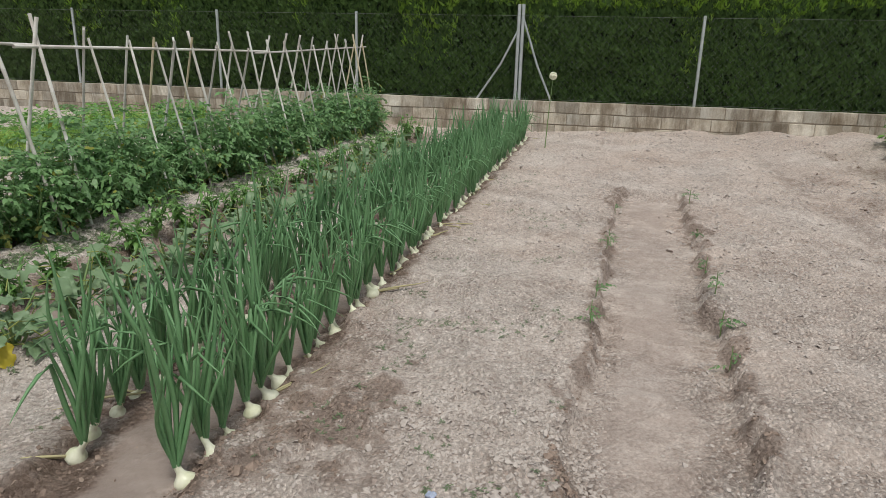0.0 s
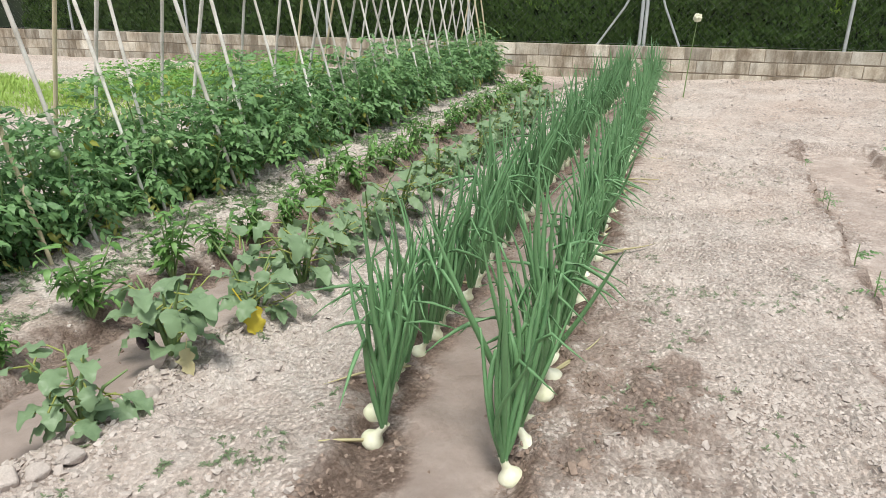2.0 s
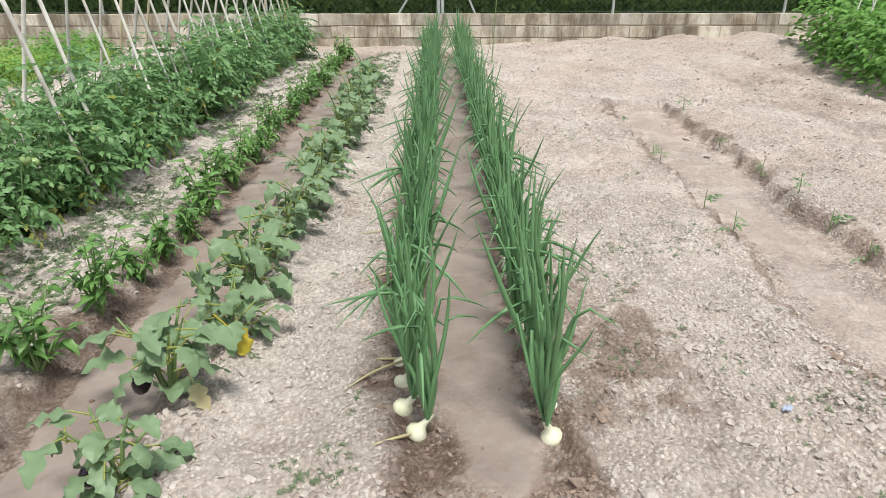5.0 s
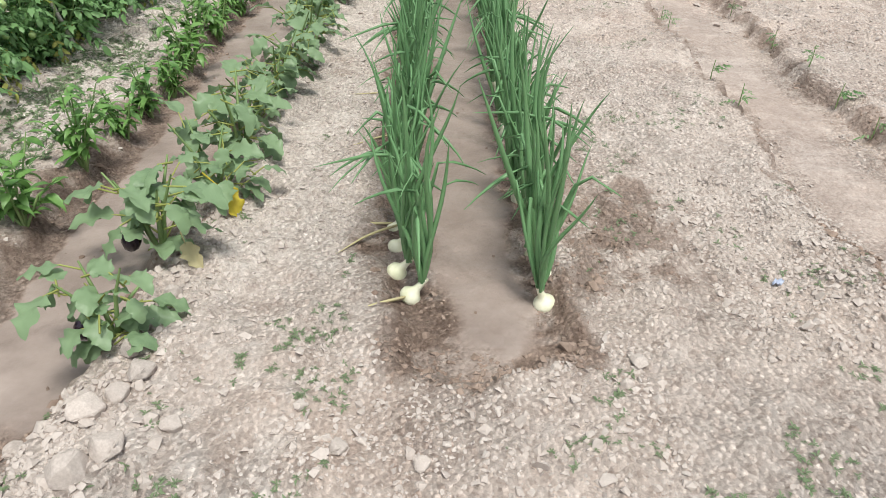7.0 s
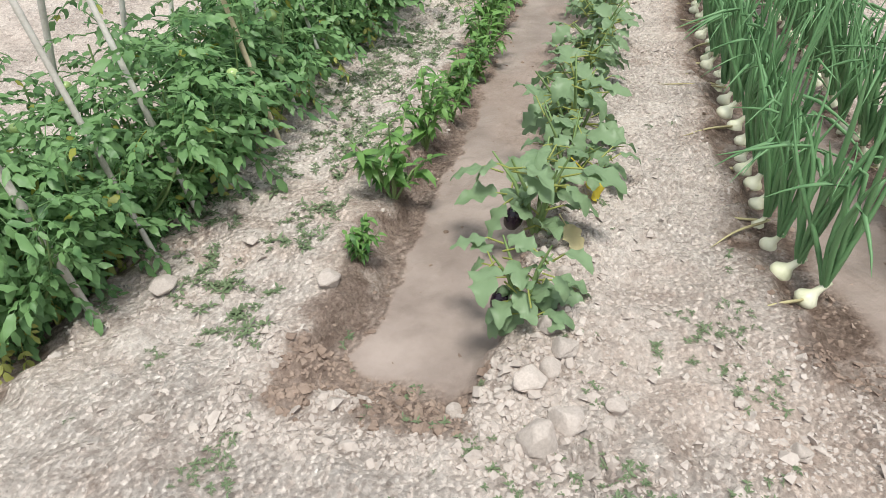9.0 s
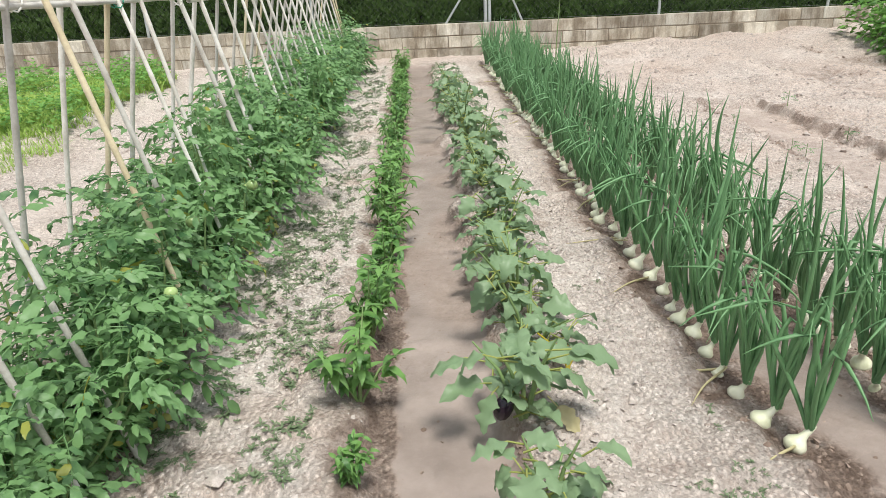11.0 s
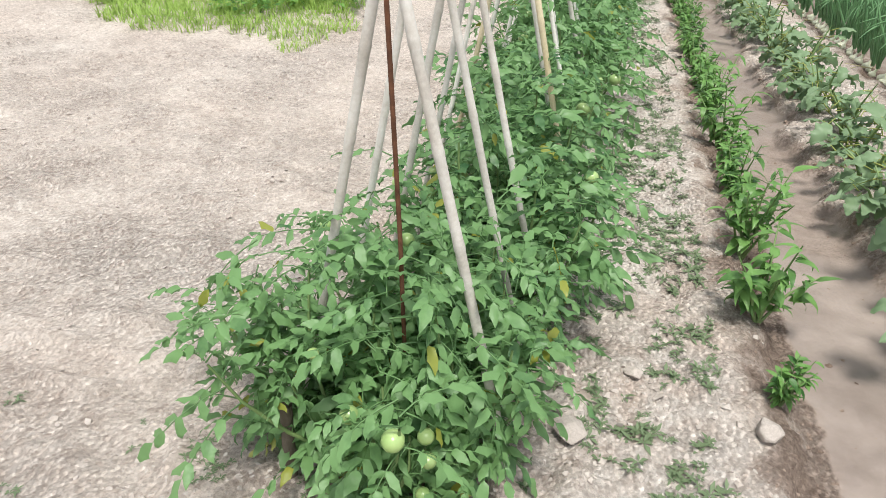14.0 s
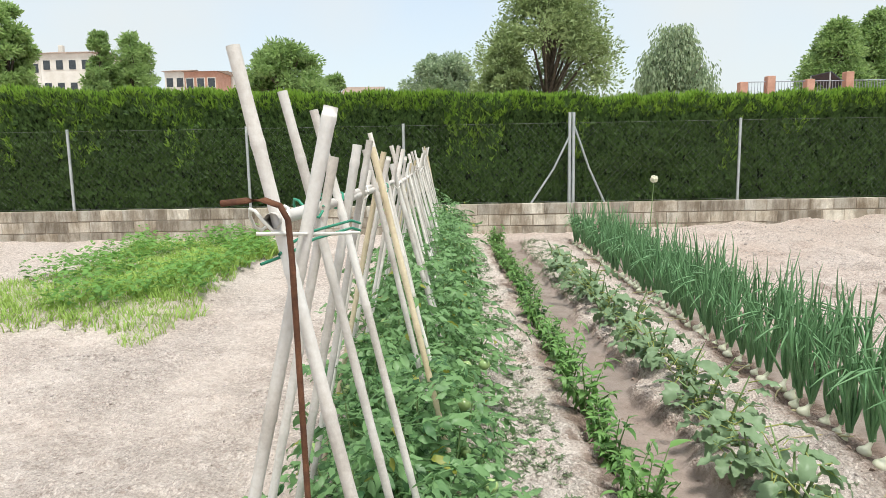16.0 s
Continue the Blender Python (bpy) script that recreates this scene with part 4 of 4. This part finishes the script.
    if kind == "weep":
        fwd[:, 2] -= crown * 0.5
    hint = q.normal(0, 1, (n, 3))
    link("crown", mesh_of("crown", *scatter(TREE_LEAF, pts + off, frames_of(fwd, hint), q.uniform(0.6, 1.4, n) * size)), material, ob)
    return ob


CAM = Vector((-4.650, 0.304, 1.429))


def at_far(px, py, dist):
    """Where a bearing (tangents right and up of straight ahead) lies at that distance."""
    return CAM.x + px * dist, CAM.y + dist, CAM.z + py * dist


PLASTER = surface("pale_plaster", [(0.3, (0.58, 0.54, 0.48)), (0.7, (0.74, 0.71, 0.66))], 0.8, 0.9, 0.1, 12, 0.2)
BRICKRED = surface("red_brick_far", [(0.3, (0.42, 0.22, 0.155)), (0.7, (0.54, 0.32, 0.24))], 1.5, 0.9, 0.2, 9, 0.35)
ROOF = surface("clay_tiles", [(0.3, (0.22, 0.16, 0.13)), (0.7, (0.36, 0.27, 0.21))], 2, 0.9, 0.3, 8, 0.4)
GLASS = surface("dark_pane", [(0.3, (0.03, 0.035, 0.04)), (0.7, (0.06, 0.07, 0.08))], 2, 0.15, 0.0, 8, 0.1)
RAIL = surface("painted_rail", [(0.3, (0.22, 0.24, 0.27)), (0.7, (0.34, 0.36, 0.4))], 5, 0.5, 0.05, 30, 0.1)
CLOTH = surface("dark_awning", [(0.3, (0.035, 0.04, 0.055)), (0.7, (0.07, 0.08, 0.10))], 3, 0.8, 0.1, 30, 0.2)


def house(label, x, y, z, w, d, h, mat, storeys, bays, roof_h=0.9, chimney=False):
    ob = tagged(new("house"), label, "house")
    ob.location = (x, y, 0)
    bm = bmesh.new()
    box(bm, (-w / 2, 0, 0), (w / 2, d, z + h))
    part("wall", bm, mat, ob, smooth=False)
    bm = bmesh.new()
    e = 0.35
    top = z + h
    vs = [bm.verts.new(c) for c in ((-w / 2 - e, -e, top), (w / 2 + e, -e, top), (w / 2 + e, d + e, top), (-w / 2 - e, d + e, top), (-w / 2 - e, d / 2, top + roof_h), (w / 2 + e, d / 2, top + roof_h))]
    for f in ((0, 1, 5, 4), (2, 3, 4, 5), (0, 4, 3), (1, 2, 5), (0, 3, 2, 1)):
        bm.faces.new([vs[i] for i in f])
    rf = part("roof", bm, ROOF, ob, smooth=False)
    if chimney:
        bm = bmesh.new()
        box(bm, (-w * 0.36, d * 0.35, top), (-w * 0.36 + 0.6, d * 0.35 + 0.6, top + roof_h + 0.7), 0.03)
        part("chimney", bm, PLASTER, rf, smooth=False)
    for s in range(storeys):
        for b in range(bays):
            cx, cz = -w / 2 + w * (b + 0.5) / bays, z + h - 1.5 - 2.9 * s
            bm = bmesh.new()
            box(bm, (cx - 0.55, -0.05, cz - 0.7), (cx + 0.55, 0.05, cz + 0.7), 0.02)
            win = part("window", bm, PLASTER, ob, smooth=False)
            bm = bmesh.new()
            box(bm, (cx - 0.45, -0.075, cz - 0.6), (cx + 0.45, -0.054, cz + 0.6))
            part("pane", bm, GLASS, win, smooth=False)
    return ob


def u_of(px):
    return (px - 784) / 1204.0


def w_of(py, px=784):
    return (276.5 - 0.018 * (px - 784) - py) / 1229.0


def house_at(label, l, rt, top, dist, mat, storeys, bays, roof_h, chimney=False):
    x, y, zt = at_far(u_of((l + rt) / 2), w_of(top, (l + rt) / 2), dist)
    w = (rt - l) / 1175.0 * dist
    house(label, x, y, 0, w, 8, zt - roof_h, mat, storeys, bays, roof_h, chimney)


house_at("white plastered house with a tiled roof and chimney", 76, 165, 84, 90, PLASTER, 3, 4, 0.8, True)
house_at("low pale house among the trees", 40, 74, 96, 95, PLASTER, 2, 2, 0.5)
house_at("pale house end beside a brick house", 293, 328, 118, 95, PLASTER, 2, 2, 0.7)
house_at("red brick house beyond the hedge", 328, 384, 120, 90, BRICKRED, 2, 3, 0.5)
house_at("pale house end beside a brick house", 384, 412, 122, 96, PLASTER, 2, 1, 0.5)
house_at("small house with a grey roof behind the hedge", 608, 668, 147, 70, PLASTER, 1, 2, 1.2)

for px, top, half, dist, nm, lab, mt, kd, sd, lv, sz in (
    (8, 0, 50, 45, "broadleaf_tree", "dark broadleaf tree beyond the hedge", BROAD, "round", 1, 110, 0.5),
    (182, 60, 34, 60, "broadleaf_tree", "upright green tree beyond the hedge", BROAD, "tall", 2, 90, 0.5),
    (240, 60, 50, 62, "broadleaf_tree", "upright green tree beyond the hedge", BROAD, "tall", 3, 90, 0.5),
    (510, 82, 78, 50, "broadleaf_tree", "rounded green tree beyond the hedge", BROAD, "round", 4, 110, 0.5),
    (592, 128, 22, 60, "broadleaf_tree", "small green tree beyond the hedge", BROAD, "round", 5, 60, 0.4),
    (782, 92, 62, 62, "broadleaf_tree", "rounded grey-green tree beyond the hedge", PALE, "round", 6, 100, 0.5),
    (968, -30, 138, 38, "pine_tree", "dark spreading pine beyond the hedge", PINE, "tall", 7, 200, 0.34),
    (892, 70, 55, 36, "pine_tree", "young pine beyond the hedge", PINE, "tall", 12, 120, 0.36),
    (1195, 30, 92, 48, "willow_tree", "pale weeping willow beyond the hedge", PALE, "weep", 8, 120, 0.5),
    (1475, 45, 70, 60, "broadleaf_tree", "green tree beside a brick terrace", BROAD, "tall", 9, 120, 0.5),
    (1545, 25, 60, 62, "broadleaf_tree", "tall green tree beside a brick terrace", BROAD, "tall", 10, 120, 0.5),
):
    x, y, zt = at_far(u_of(px), w_of(top, px), dist)
    tree(nm, lab, x, y, 0, zt, half / 1175.0 * dist * 0.98, mt, sd, kd, 110, int(lv * 2.3), sz * 0.62)

# brick terrace with railing
x0, ty, tz = at_far(u_of(1312), w_of(171, 1312), 34)
terrace = tagged(new("terrace"), "raised brick terrace with pillars and a metal railing", "terrace")
terrace.location = (x0, ty, 0)
bm = bmesh.new()
box(bm, (0, 0, 0), (14, 6, tz + 0.02), 0.03)
part("wall", bm, BRICKRED, terrace, smooth=False)
k = 34 / 1175.0
for px, top in ((1317, 140), (1364, 128), (1432, 136), (1499, 122), (1590, 120)):
    bm = bmesh.new()
    xa = (px - 1312) * k
    box(bm, (xa - 0.2, 0.02, tz), (xa + 0.2, 0.42, tz + (171 - top) * k * 0.8), 0.02)
    part("pillar", bm, BRICKRED, terrace, smooth=False)
for z in (0.12, 0.72):
    link("rail", mesh_of("rail", *tube([(0, 0.2, tz + z), (4, 0.2, tz + z), (9, 0.2, tz + z)], [0.025] * 3, 6)), RAIL, terrace)
bars = mesh_of("bar", *tube([(0, 0, 0), (0, 0, 0.3), (0, 0, 0.62)], [0.012] * 3, 5))
for i in range(60):
    link("bar", bars, RAIL, terrace, m=pose(0.15 * i, 0.2, tz + 0.1))
sh = tagged(new("awning"), "dark pitched awning on a metal frame on the terrace", "awning")
sh.location = (x0 + 5.2, ty + 2, tz)
bm = bmesh.new()
box(bm, (0, 0, 0), (2.4, 2.0, 0.05), 0.01)
part("cloth", bm, CLOTH, sh, smooth=False).matrix_basis = pose(0.35, 0, 1.35, 0, 38, 0)
for xx, hh in ((0.35, 1.35), (2.2, 0.1)):
    for yy in (0.05, 1.9):
        link("post", mesh_of("post", *tube([(xx, yy, 0), (xx, yy, hh / 2), (xx, yy, hh)], [0.04] * 3, 6)), GALV, sh)


# ---- grass patch, bean bushes, weeds ----
EDGE = [(-8.42, 5.5), (-7.9, 5.85), (-7.3, 5.45), (-7.12, 5.1), (-6.95, 5.8), (-7.15, 7.4), (-7.1, 10.4), (-8.0, 11.3), (-9.6, 11.0), (-9.2, 8.4), (-9.6, 7.4), (-10.6, 7.6), (-11.6, 7.6), (-9.8, 6.45), (-8.9, 5.6)]


def inside(x, y, poly):
    hit = np.zeros(len(x), bool)
    for (ax, ay), (bx, by) in zip(poly, poly[1:] + poly[:1]):
        if ay != by:
            hit ^= ((ay > y) != (by > y)) & (x < (bx - ax) * (y - ay) / (by - ay) + ax)
    return hit


def on_ground(x, y):
    return np.stack([x, y, land(x, y)[0] - 0.004], 1)


n = 50000
x, y = rng.uniform(-12, -6.8, n), rng.uniform(4.2, 11.4, n)
jig = 0.25 * (grain(x, y, 0.3, 31) - 0.5)
keep = inside(x + jig, y + jig, EDGE)
x, y = x[keep], y[keep]
n = len(x)
tall = 0.35 + 1.2 * grain(x, y, 0.45, 32) * grain(x, y, 1.5, 34) + 0.3 * grain(x, y, 0.2, 35)
tuft = blade(1.0, 0.09, lambda t: 1 - t ** 1.5, 3, 0.9, 0.3)
a = rng.uniform(0, 6.28, n)
lean = rng.uniform(0.1, 0.7, n)
fwd = np.stack([np.cos(a) * lean, np.sin(a) * lean, np.ones(n)], 1)
hint = np.stack([-np.cos(a), -np.sin(a), 0.3 + 0 * a], 1)
tagged(link("grass", mesh_of("grass", *scatter(tuft, on_ground(x, y), frames_of(fwd, hint), tall * rng.uniform(0.08, 0.21, n))), GRASS), "patch of bright green grass and weeds on bare soil", "grass", kind="stuff")
# broad weeds along its far and near edge
n = 16000
x, y = rng.uniform(-12, -6.8, n), rng.uniform(4.2, 11.4, n)
keep = inside(x, y, EDGE) & (grain(x, y, 0.8, 33) + 0.06 * (y - 8) > 0.5)
x, y = x[keep], y[keep]
n = len(x)
wleaf = blade(1.0, 0.55, oval, 3, 0.7, 0.2)
a = rng.uniform(0, 6.28, n)
fwd = np.stack([np.cos(a), np.sin(a), rng.uniform(0.0, 0.9, n)], 1)
up = np.tile(np.array([[0, 0, 1.0]]), (n, 1)) + rng.normal(0, 0.2, (n, 3))
p = on_ground(x, y)
p[:, 2] += rng.uniform(0.05, 0.28, n)
tagged(link("weeds", mesh_of("weeds", *scatter(wleaf, p, frames_of(fwd, up), rng.uniform(0.05, 0.11, n))), BEAN), "broad-leaved weeds among the grass", "weeds", kind="stuff")


def bean_bush(seed):
    q = random.Random(seed)
    ob = new("bean_plant")
    leaves = []
    for k in range(260):
        a, u, zz = q.uniform(0, 6.28), q.random() ** 0.5, q.uniform(0.03, 0.75)
        rad = 0.5 * u * (1.1 - 0.55 * zz)
        v, f = blade(q.uniform(0.08, 0.14), q.uniform(0.06, 0.1), oval, 3, q.uniform(0.3, 1.2), 0.2)
        leaves.append((v @ turn(q.uniform(-0.6, 0.5), q.uniform(-0.5, 0.5), a - 1.57).T + np.array([math.cos(a) * rad, math.sin(a) * rad, zz]), f))
    link("foliage", mesh_of("bean_foliage", *join(leaves)), BEAN, ob)
    link("stem", mesh_of("bean_stem", *tube([(0, 0, -0.02), (0.03, 0, 0.3), (0, 0.02, 0.7)], [0.012, 0.009, 0.004], 5)), STEM, ob)
    return tagged(ob, "leafy green bean plant climbing short canes", "bean plant", "bean row")


beans = [bean_bush(i) for i in (1, 2, 3)]
plant_row(beans, [(2.75 + 0.12 * (i % 2) + 0.09 * i, 7.3 + 0.42 * i, 1.0) for i in range(9)] + [(3.5 + 0.09 * i, 7.5 + 0.45 * i, 1.1) for i in range(8)], random.Random(4))
support = tagged(new("bean_trellis"), "crossed weathered canes holding up the bean plants", "trellis")
support.location = (3.0, 7.3, 0)
for i in range(7):
    for s in (-1, 1):
        a, b = Vector((0.1 * i + s * 0.28, 0.5 * i, -0.03)), Vector((0.1 * i - s * 0.06, 0.5 * i + 0.05, 1.55))
        link("cane", cane((b - a).length, 0.012, 0.009, 300 + i * 2 + s), CANE, support, m=aim(a, b))

# low weeds and seedlings
rosette = join([((blade(k, 0.34 * k, oval, 2, 0.6, 0.2)[0] @ turn(h, 0, t).T), blade(1.0, 0.34, oval, 2)[1]) for t, k, h in zip((0, 1.0, 2.4, 3.3, 4.4, 5.5), (1, 0.7, 1.2, 0.8, 1.1, 0.6), (0.3, 0.7, 0.2, 0.5, 0.9, 0.4))])


def weed_patch(n, lo, hi, seed, cut, size):
    g = np.random.default_rng(seed)
    x, y = g.uniform(lo[0], hi[0], n), g.uniform(lo[1], hi[1], n)
    h, wet_shade, silt, pale = land(x, y)
    keep = (0.6 * grain(x, y, 0.2, seed) + 0.4 * grain(x, y, 0.05, seed + 9) > cut) & (silt < 0.3)
    x, y = x[keep], y[keep]
    n = len(x)
    a = g.uniform(0, 6.28, n)
    t = np.stack([np.stack([np.cos(a), -np.sin(a), 0 * a], 1), np.stack([np.sin(a), np.cos(a), 0 * a], 1), np.stack([0 * a, 0 * a, 1 + 0 * a], 1)], 1)
    return scatter(rosette, on_ground(x, y) + np.array([0, 0, 0.006]), t, g.uniform(0.5, 1.4, n) * size)


patches = [weed_patch(9000, (-7.0, 0.0), (-4.0, 1.3), 51, 0.66, 0.014), weed_patch(7000, (-4.65, 1.3), (-4.1, 11), 52, 0.50, 0.026),
           weed_patch(4000, (-3.4, 0.5), (-2.75, 3.0), 53, 0.67, 0.014), weed_patch(6000, (-4.0, 0.3), (-1.0, 1.5), 54, 0.68, 0.014),
           weed_patch(4000, (-2.0, 1.5), (-1.0, 8.0), 55, 0.68, 0.015), weed_patch(2600, (-3.6, 6.5), (-3.0, 11.3), 56, 0.45, 0.03)]
tagged(link("weeds", mesh_of("weeds", *join(patches)), WEED), "tiny low weeds creeping over the dry soil", "weeds", kind="stuff")


def seedling(seed):
    q = random.Random(seed)
    ob = new("seedling")
    leaves = []
    for k in range(6):
        v, f = compound(q)
        leaves.append((v * 0.4 @ turn(q.uniform(0.1, 0.9), 0, q.uniform(0, 6.28)).T + np.array([0, 0, q.uniform(0.03, 0.10)]), f))
    link("foliage", mesh_of("seedling_foliage", *join(leaves)), TOMATO, ob)
    link("stem", mesh_of("seedling_stem", *tube([(0, 0, -0.02), (0.004, 0, 0.06), (0, 0, 0.13)], [0.004, 0.003, 0.002], 5)), STEM, ob)
    return tagged(ob, "young tomato seedling on the furrow bank", "seedling", "furrow seedlings")


sd = []
for y in (3.22, 3.62, 4.06, 4.62, 5.5, 6.6):
    sd.append((float(furrow_mid(y)) + 0.33, y, rr.uniform(0.9, 1.3)))
for y in (3.40, 3.87, 4.92, 5.15, 6.3):
    sd.append((float(furrow_mid(y)) - 0.32, y, rr.uniform(0.7, 1.2)))
plant_row([seedling(i) for i in (1, 2, 3)], sd, random.Random(6))


SCRAP = surface("blue_plastic", [(0.3, (0.30, 0.34, 0.46)), (0.7, (0.42, 0.46, 0.58))], 40, 0.4, 0.3, 120, 0.2)
g = np.linspace(-1, 1, 6)
sx, sy = (v.ravel() for v in np.meshgrid(g, g))
sz = 0.006 + 0.008 * np.sin(sx * 3 + sy * 2) + 0.005 * np.cos(sy * 5)
sf = np.array([(i * 6 + j, i * 6 + j + 1, i * 6 + j + 7, i * 6 + j + 6) for i in range(5) for j in range(5)])
scrap = tagged(link("plastic_scrap", mesh_of("plastic_scrap", np.stack([sx * 0.016, sy * 0.011, sz], 1), sf), SCRAP, m=pose(-1.38, 1.89, gz(-1.38, 1.89) + 0.006, 0, 0, 35)), "small crumpled scrap of blue plastic on the soil", "litter")
thick = scrap.modifiers.new("thickness", "SOLIDIFY")
thick.thickness = 0.001


# ---- clods ----
def rock(seed, count=13):
    """An angular clod: the hull of scattered points."""
    bm = bmesh.new()
    q = random.Random(seed)
    sx, sy, sz = q.uniform(0.85, 1.2), q.uniform(0.78, 1.05), q.uniform(0.6, 0.85)
    for i in range(count):
        d = Vector((q.gauss(0, 1), q.gauss(0, 1), q.gauss(0, 1))).normalized() * q.uniform(0.85, 1.05)
        bm.verts.new((d.x * sx, d.y * sy, d.z * sz))
    bmesh.ops.convex_hull(bm, input=bm.verts)
    bmesh.ops.delete(bm, geom=[v for v in bm.verts if not v.link_faces], context="VERTS")
    bmesh.ops.triangulate(bm, faces=bm.faces)
    bm.verts.ensure_lookup_table()
    bm.verts.index_update()
    v = np.array([tuple(x.co) for x in bm.verts])
    f = np.array([[x.index for x in fc.verts] for fc in bm.faces])
    bm.free()
    return v, f


def clods(n, lo, hi, seed, size, weight, most=0.25):
    g = np.random.default_rng(seed)
    x, y = g.uniform(lo[0], hi[0], n), g.uniform(lo[1], hi[1], n)
    h, wet_shade, silt, pale = land(x, y)
    keep = (g.random(n) < weight(x, y)) & (silt < most)
    x, y, wet_shade = x[keep], y[keep], wet_shade[keep]
    s = 0.8 * size * np.exp(g.normal(0, 0.42, len(x)))
    out = {False: [], True: []}
    for k in range(6):
        for damp in (False, True):
            pick = (np.arange(len(x)) % 6 == k) & ((wet_shade > 0.4) == damp)
            m = int(pick.sum())
            if not m:
                continue
            a, b = g.uniform(0, 6.28, m), g.uniform(-0.5, 0.5, m)
            t = frames_of(np.stack([np.cos(a), np.sin(a), b], 1), np.tile([[0.0, 0.1, 1.0]], (m, 1)))
            p = on_ground(x[pick], y[pick])
            p[:, 2] += s[pick] * 0.32
            out[damp].append(scatter(ROCKS[k], p, t, s[pick]))
    return out


ROCKS = [rock(i, 10) for i in range(6)]
lumpy = lambda c: (lambda x, y: np.clip(step(0.3, 0.7, grain(x, y, 0.4, c)), 0.2, 1))
even = lambda k: (lambda x, y: k + 0 * x)
sets = [clods(900, (-4.05, 1.25), (-3.45, 6.0), 81, 0.006, even(0.5), 1.1), clods(500, (-2.75, 1.5), (-2.0, 5.0), 82, 0.005, even(0.5), 1.1), clods(900, (-1.0, 1.8), (0.0, 7.0), 83, 0.008, even(0.5), 1.1),
        clods(5200, (-2.2, 1.7), (-0.8, 3.2), 84, 0.0075, lumpy(77)), clods(4500, (-1.6, 1.5), (-0.85, 2.6), 85, 0.0085, even(0.8)),
        clods(46000, (-5.6, 0.4), (0.5, 2.4), 61, 0.0056, lumpy(71)), clods(30000, (-4.7, 2.2), (1.0, 6.0), 62, 0.0078, lumpy(72)),
        clods(2600, (-3.5, 0.8), (-3.05, 2.4), 63, 0.0115, lambda x, y: 0.1 + 0.75 * step(-3.46, -3.36, x) * (1 - step(-3.28, -3.12, x))), clods(4200, (-4.15, 1.0), (-3.35, 1.40), 64, 0.0095, even(0.5)),
        clods(3400, (-2.9, 1.0), (-1.9, 1.6), 65, 0.0095, even(0.5)), clods(1500, (-2.85, 1.45), (-1.95, 2.6), 86, 0.007, even(0.7)), clods(14000, (0.0, 1.0), (3.5, 9.0), 66, 0.010, lumpy(73)), clods(12000, (-2.2, 6.0), (4.0, 12.0), 87, 0.012, lumpy(78)),
        clods(3200, (-4.68, 1.2), (-4.05, 7.0), 68, 0.009, lumpy(75)), clods(3000, (-3.25, 1.0), (-2.85, 6.0), 69, 0.007, lumpy(76)), clods(20000, (-10, 0.5), (-5.2, 9.0), 67, 0.0078, lumpy(74))]
dry = [p for s in sets for p in s[False]]
damp = [p for s in sets for p in s[True]]
tagged(link("clods", mesh_of("clods", *join(dry), False), CLOD), "loose dry clods and small stones on the soil", "clods", kind="stuff")
tagged(link("clods", mesh_of("clods", *join(damp), False), DAMP_CLOD), "damp brown clods along the watered furrows", "clods", kind="stuff")

stone_meshes = []
for i in range(5):
    me = mesh_of("stone", *rock(800 + i, 22), False)
    bm = bmesh.new()
    bm.from_mesh(me)
    bmesh.ops.bevel(bm, geom=bm.edges, offset=0.06, segments=1, affect="EDGES")
    bm.to_mesh(me)
    bm.free()
    me.materials.append(CLOD)
    stone_meshes.append(me)
for i, (x, y, s) in enumerate(((-3.33, 1.63, 0.045), (-3.32, 1.10, 0.06), (-3.26, 1.16, 0.05), (-3.54, 1.237, 0.035), (-4.005, 1.614, 0.045), (-4.34, 1.777, 0.03), (-3.33, 1.5, 0.04), (-3.28, 1.42, 0.045), (-3.31, 1.34, 0.04), (-3.36, 1.28, 0.05), (-4.5, 1.5, 0.05), (-3.3, 1.75, 0.035), (-2.75, 1.2, 0.03), (-2.55, 1.15, 0.028), (-3.15, 1.25, 0.03), (-1.95, 1.5, 0.03), (-2.0, 1.42, 0.025))):
    ob = tagged(link("stone", stone_meshes[i % 5], CLOD, m=pose(x, y, gz(x, y) + s * 0.3, 0, 0, i * 67) @ Matrix.Scale(s, 4)), "pale dry clod of hard soil beside the furrow", "clod", "large clods")
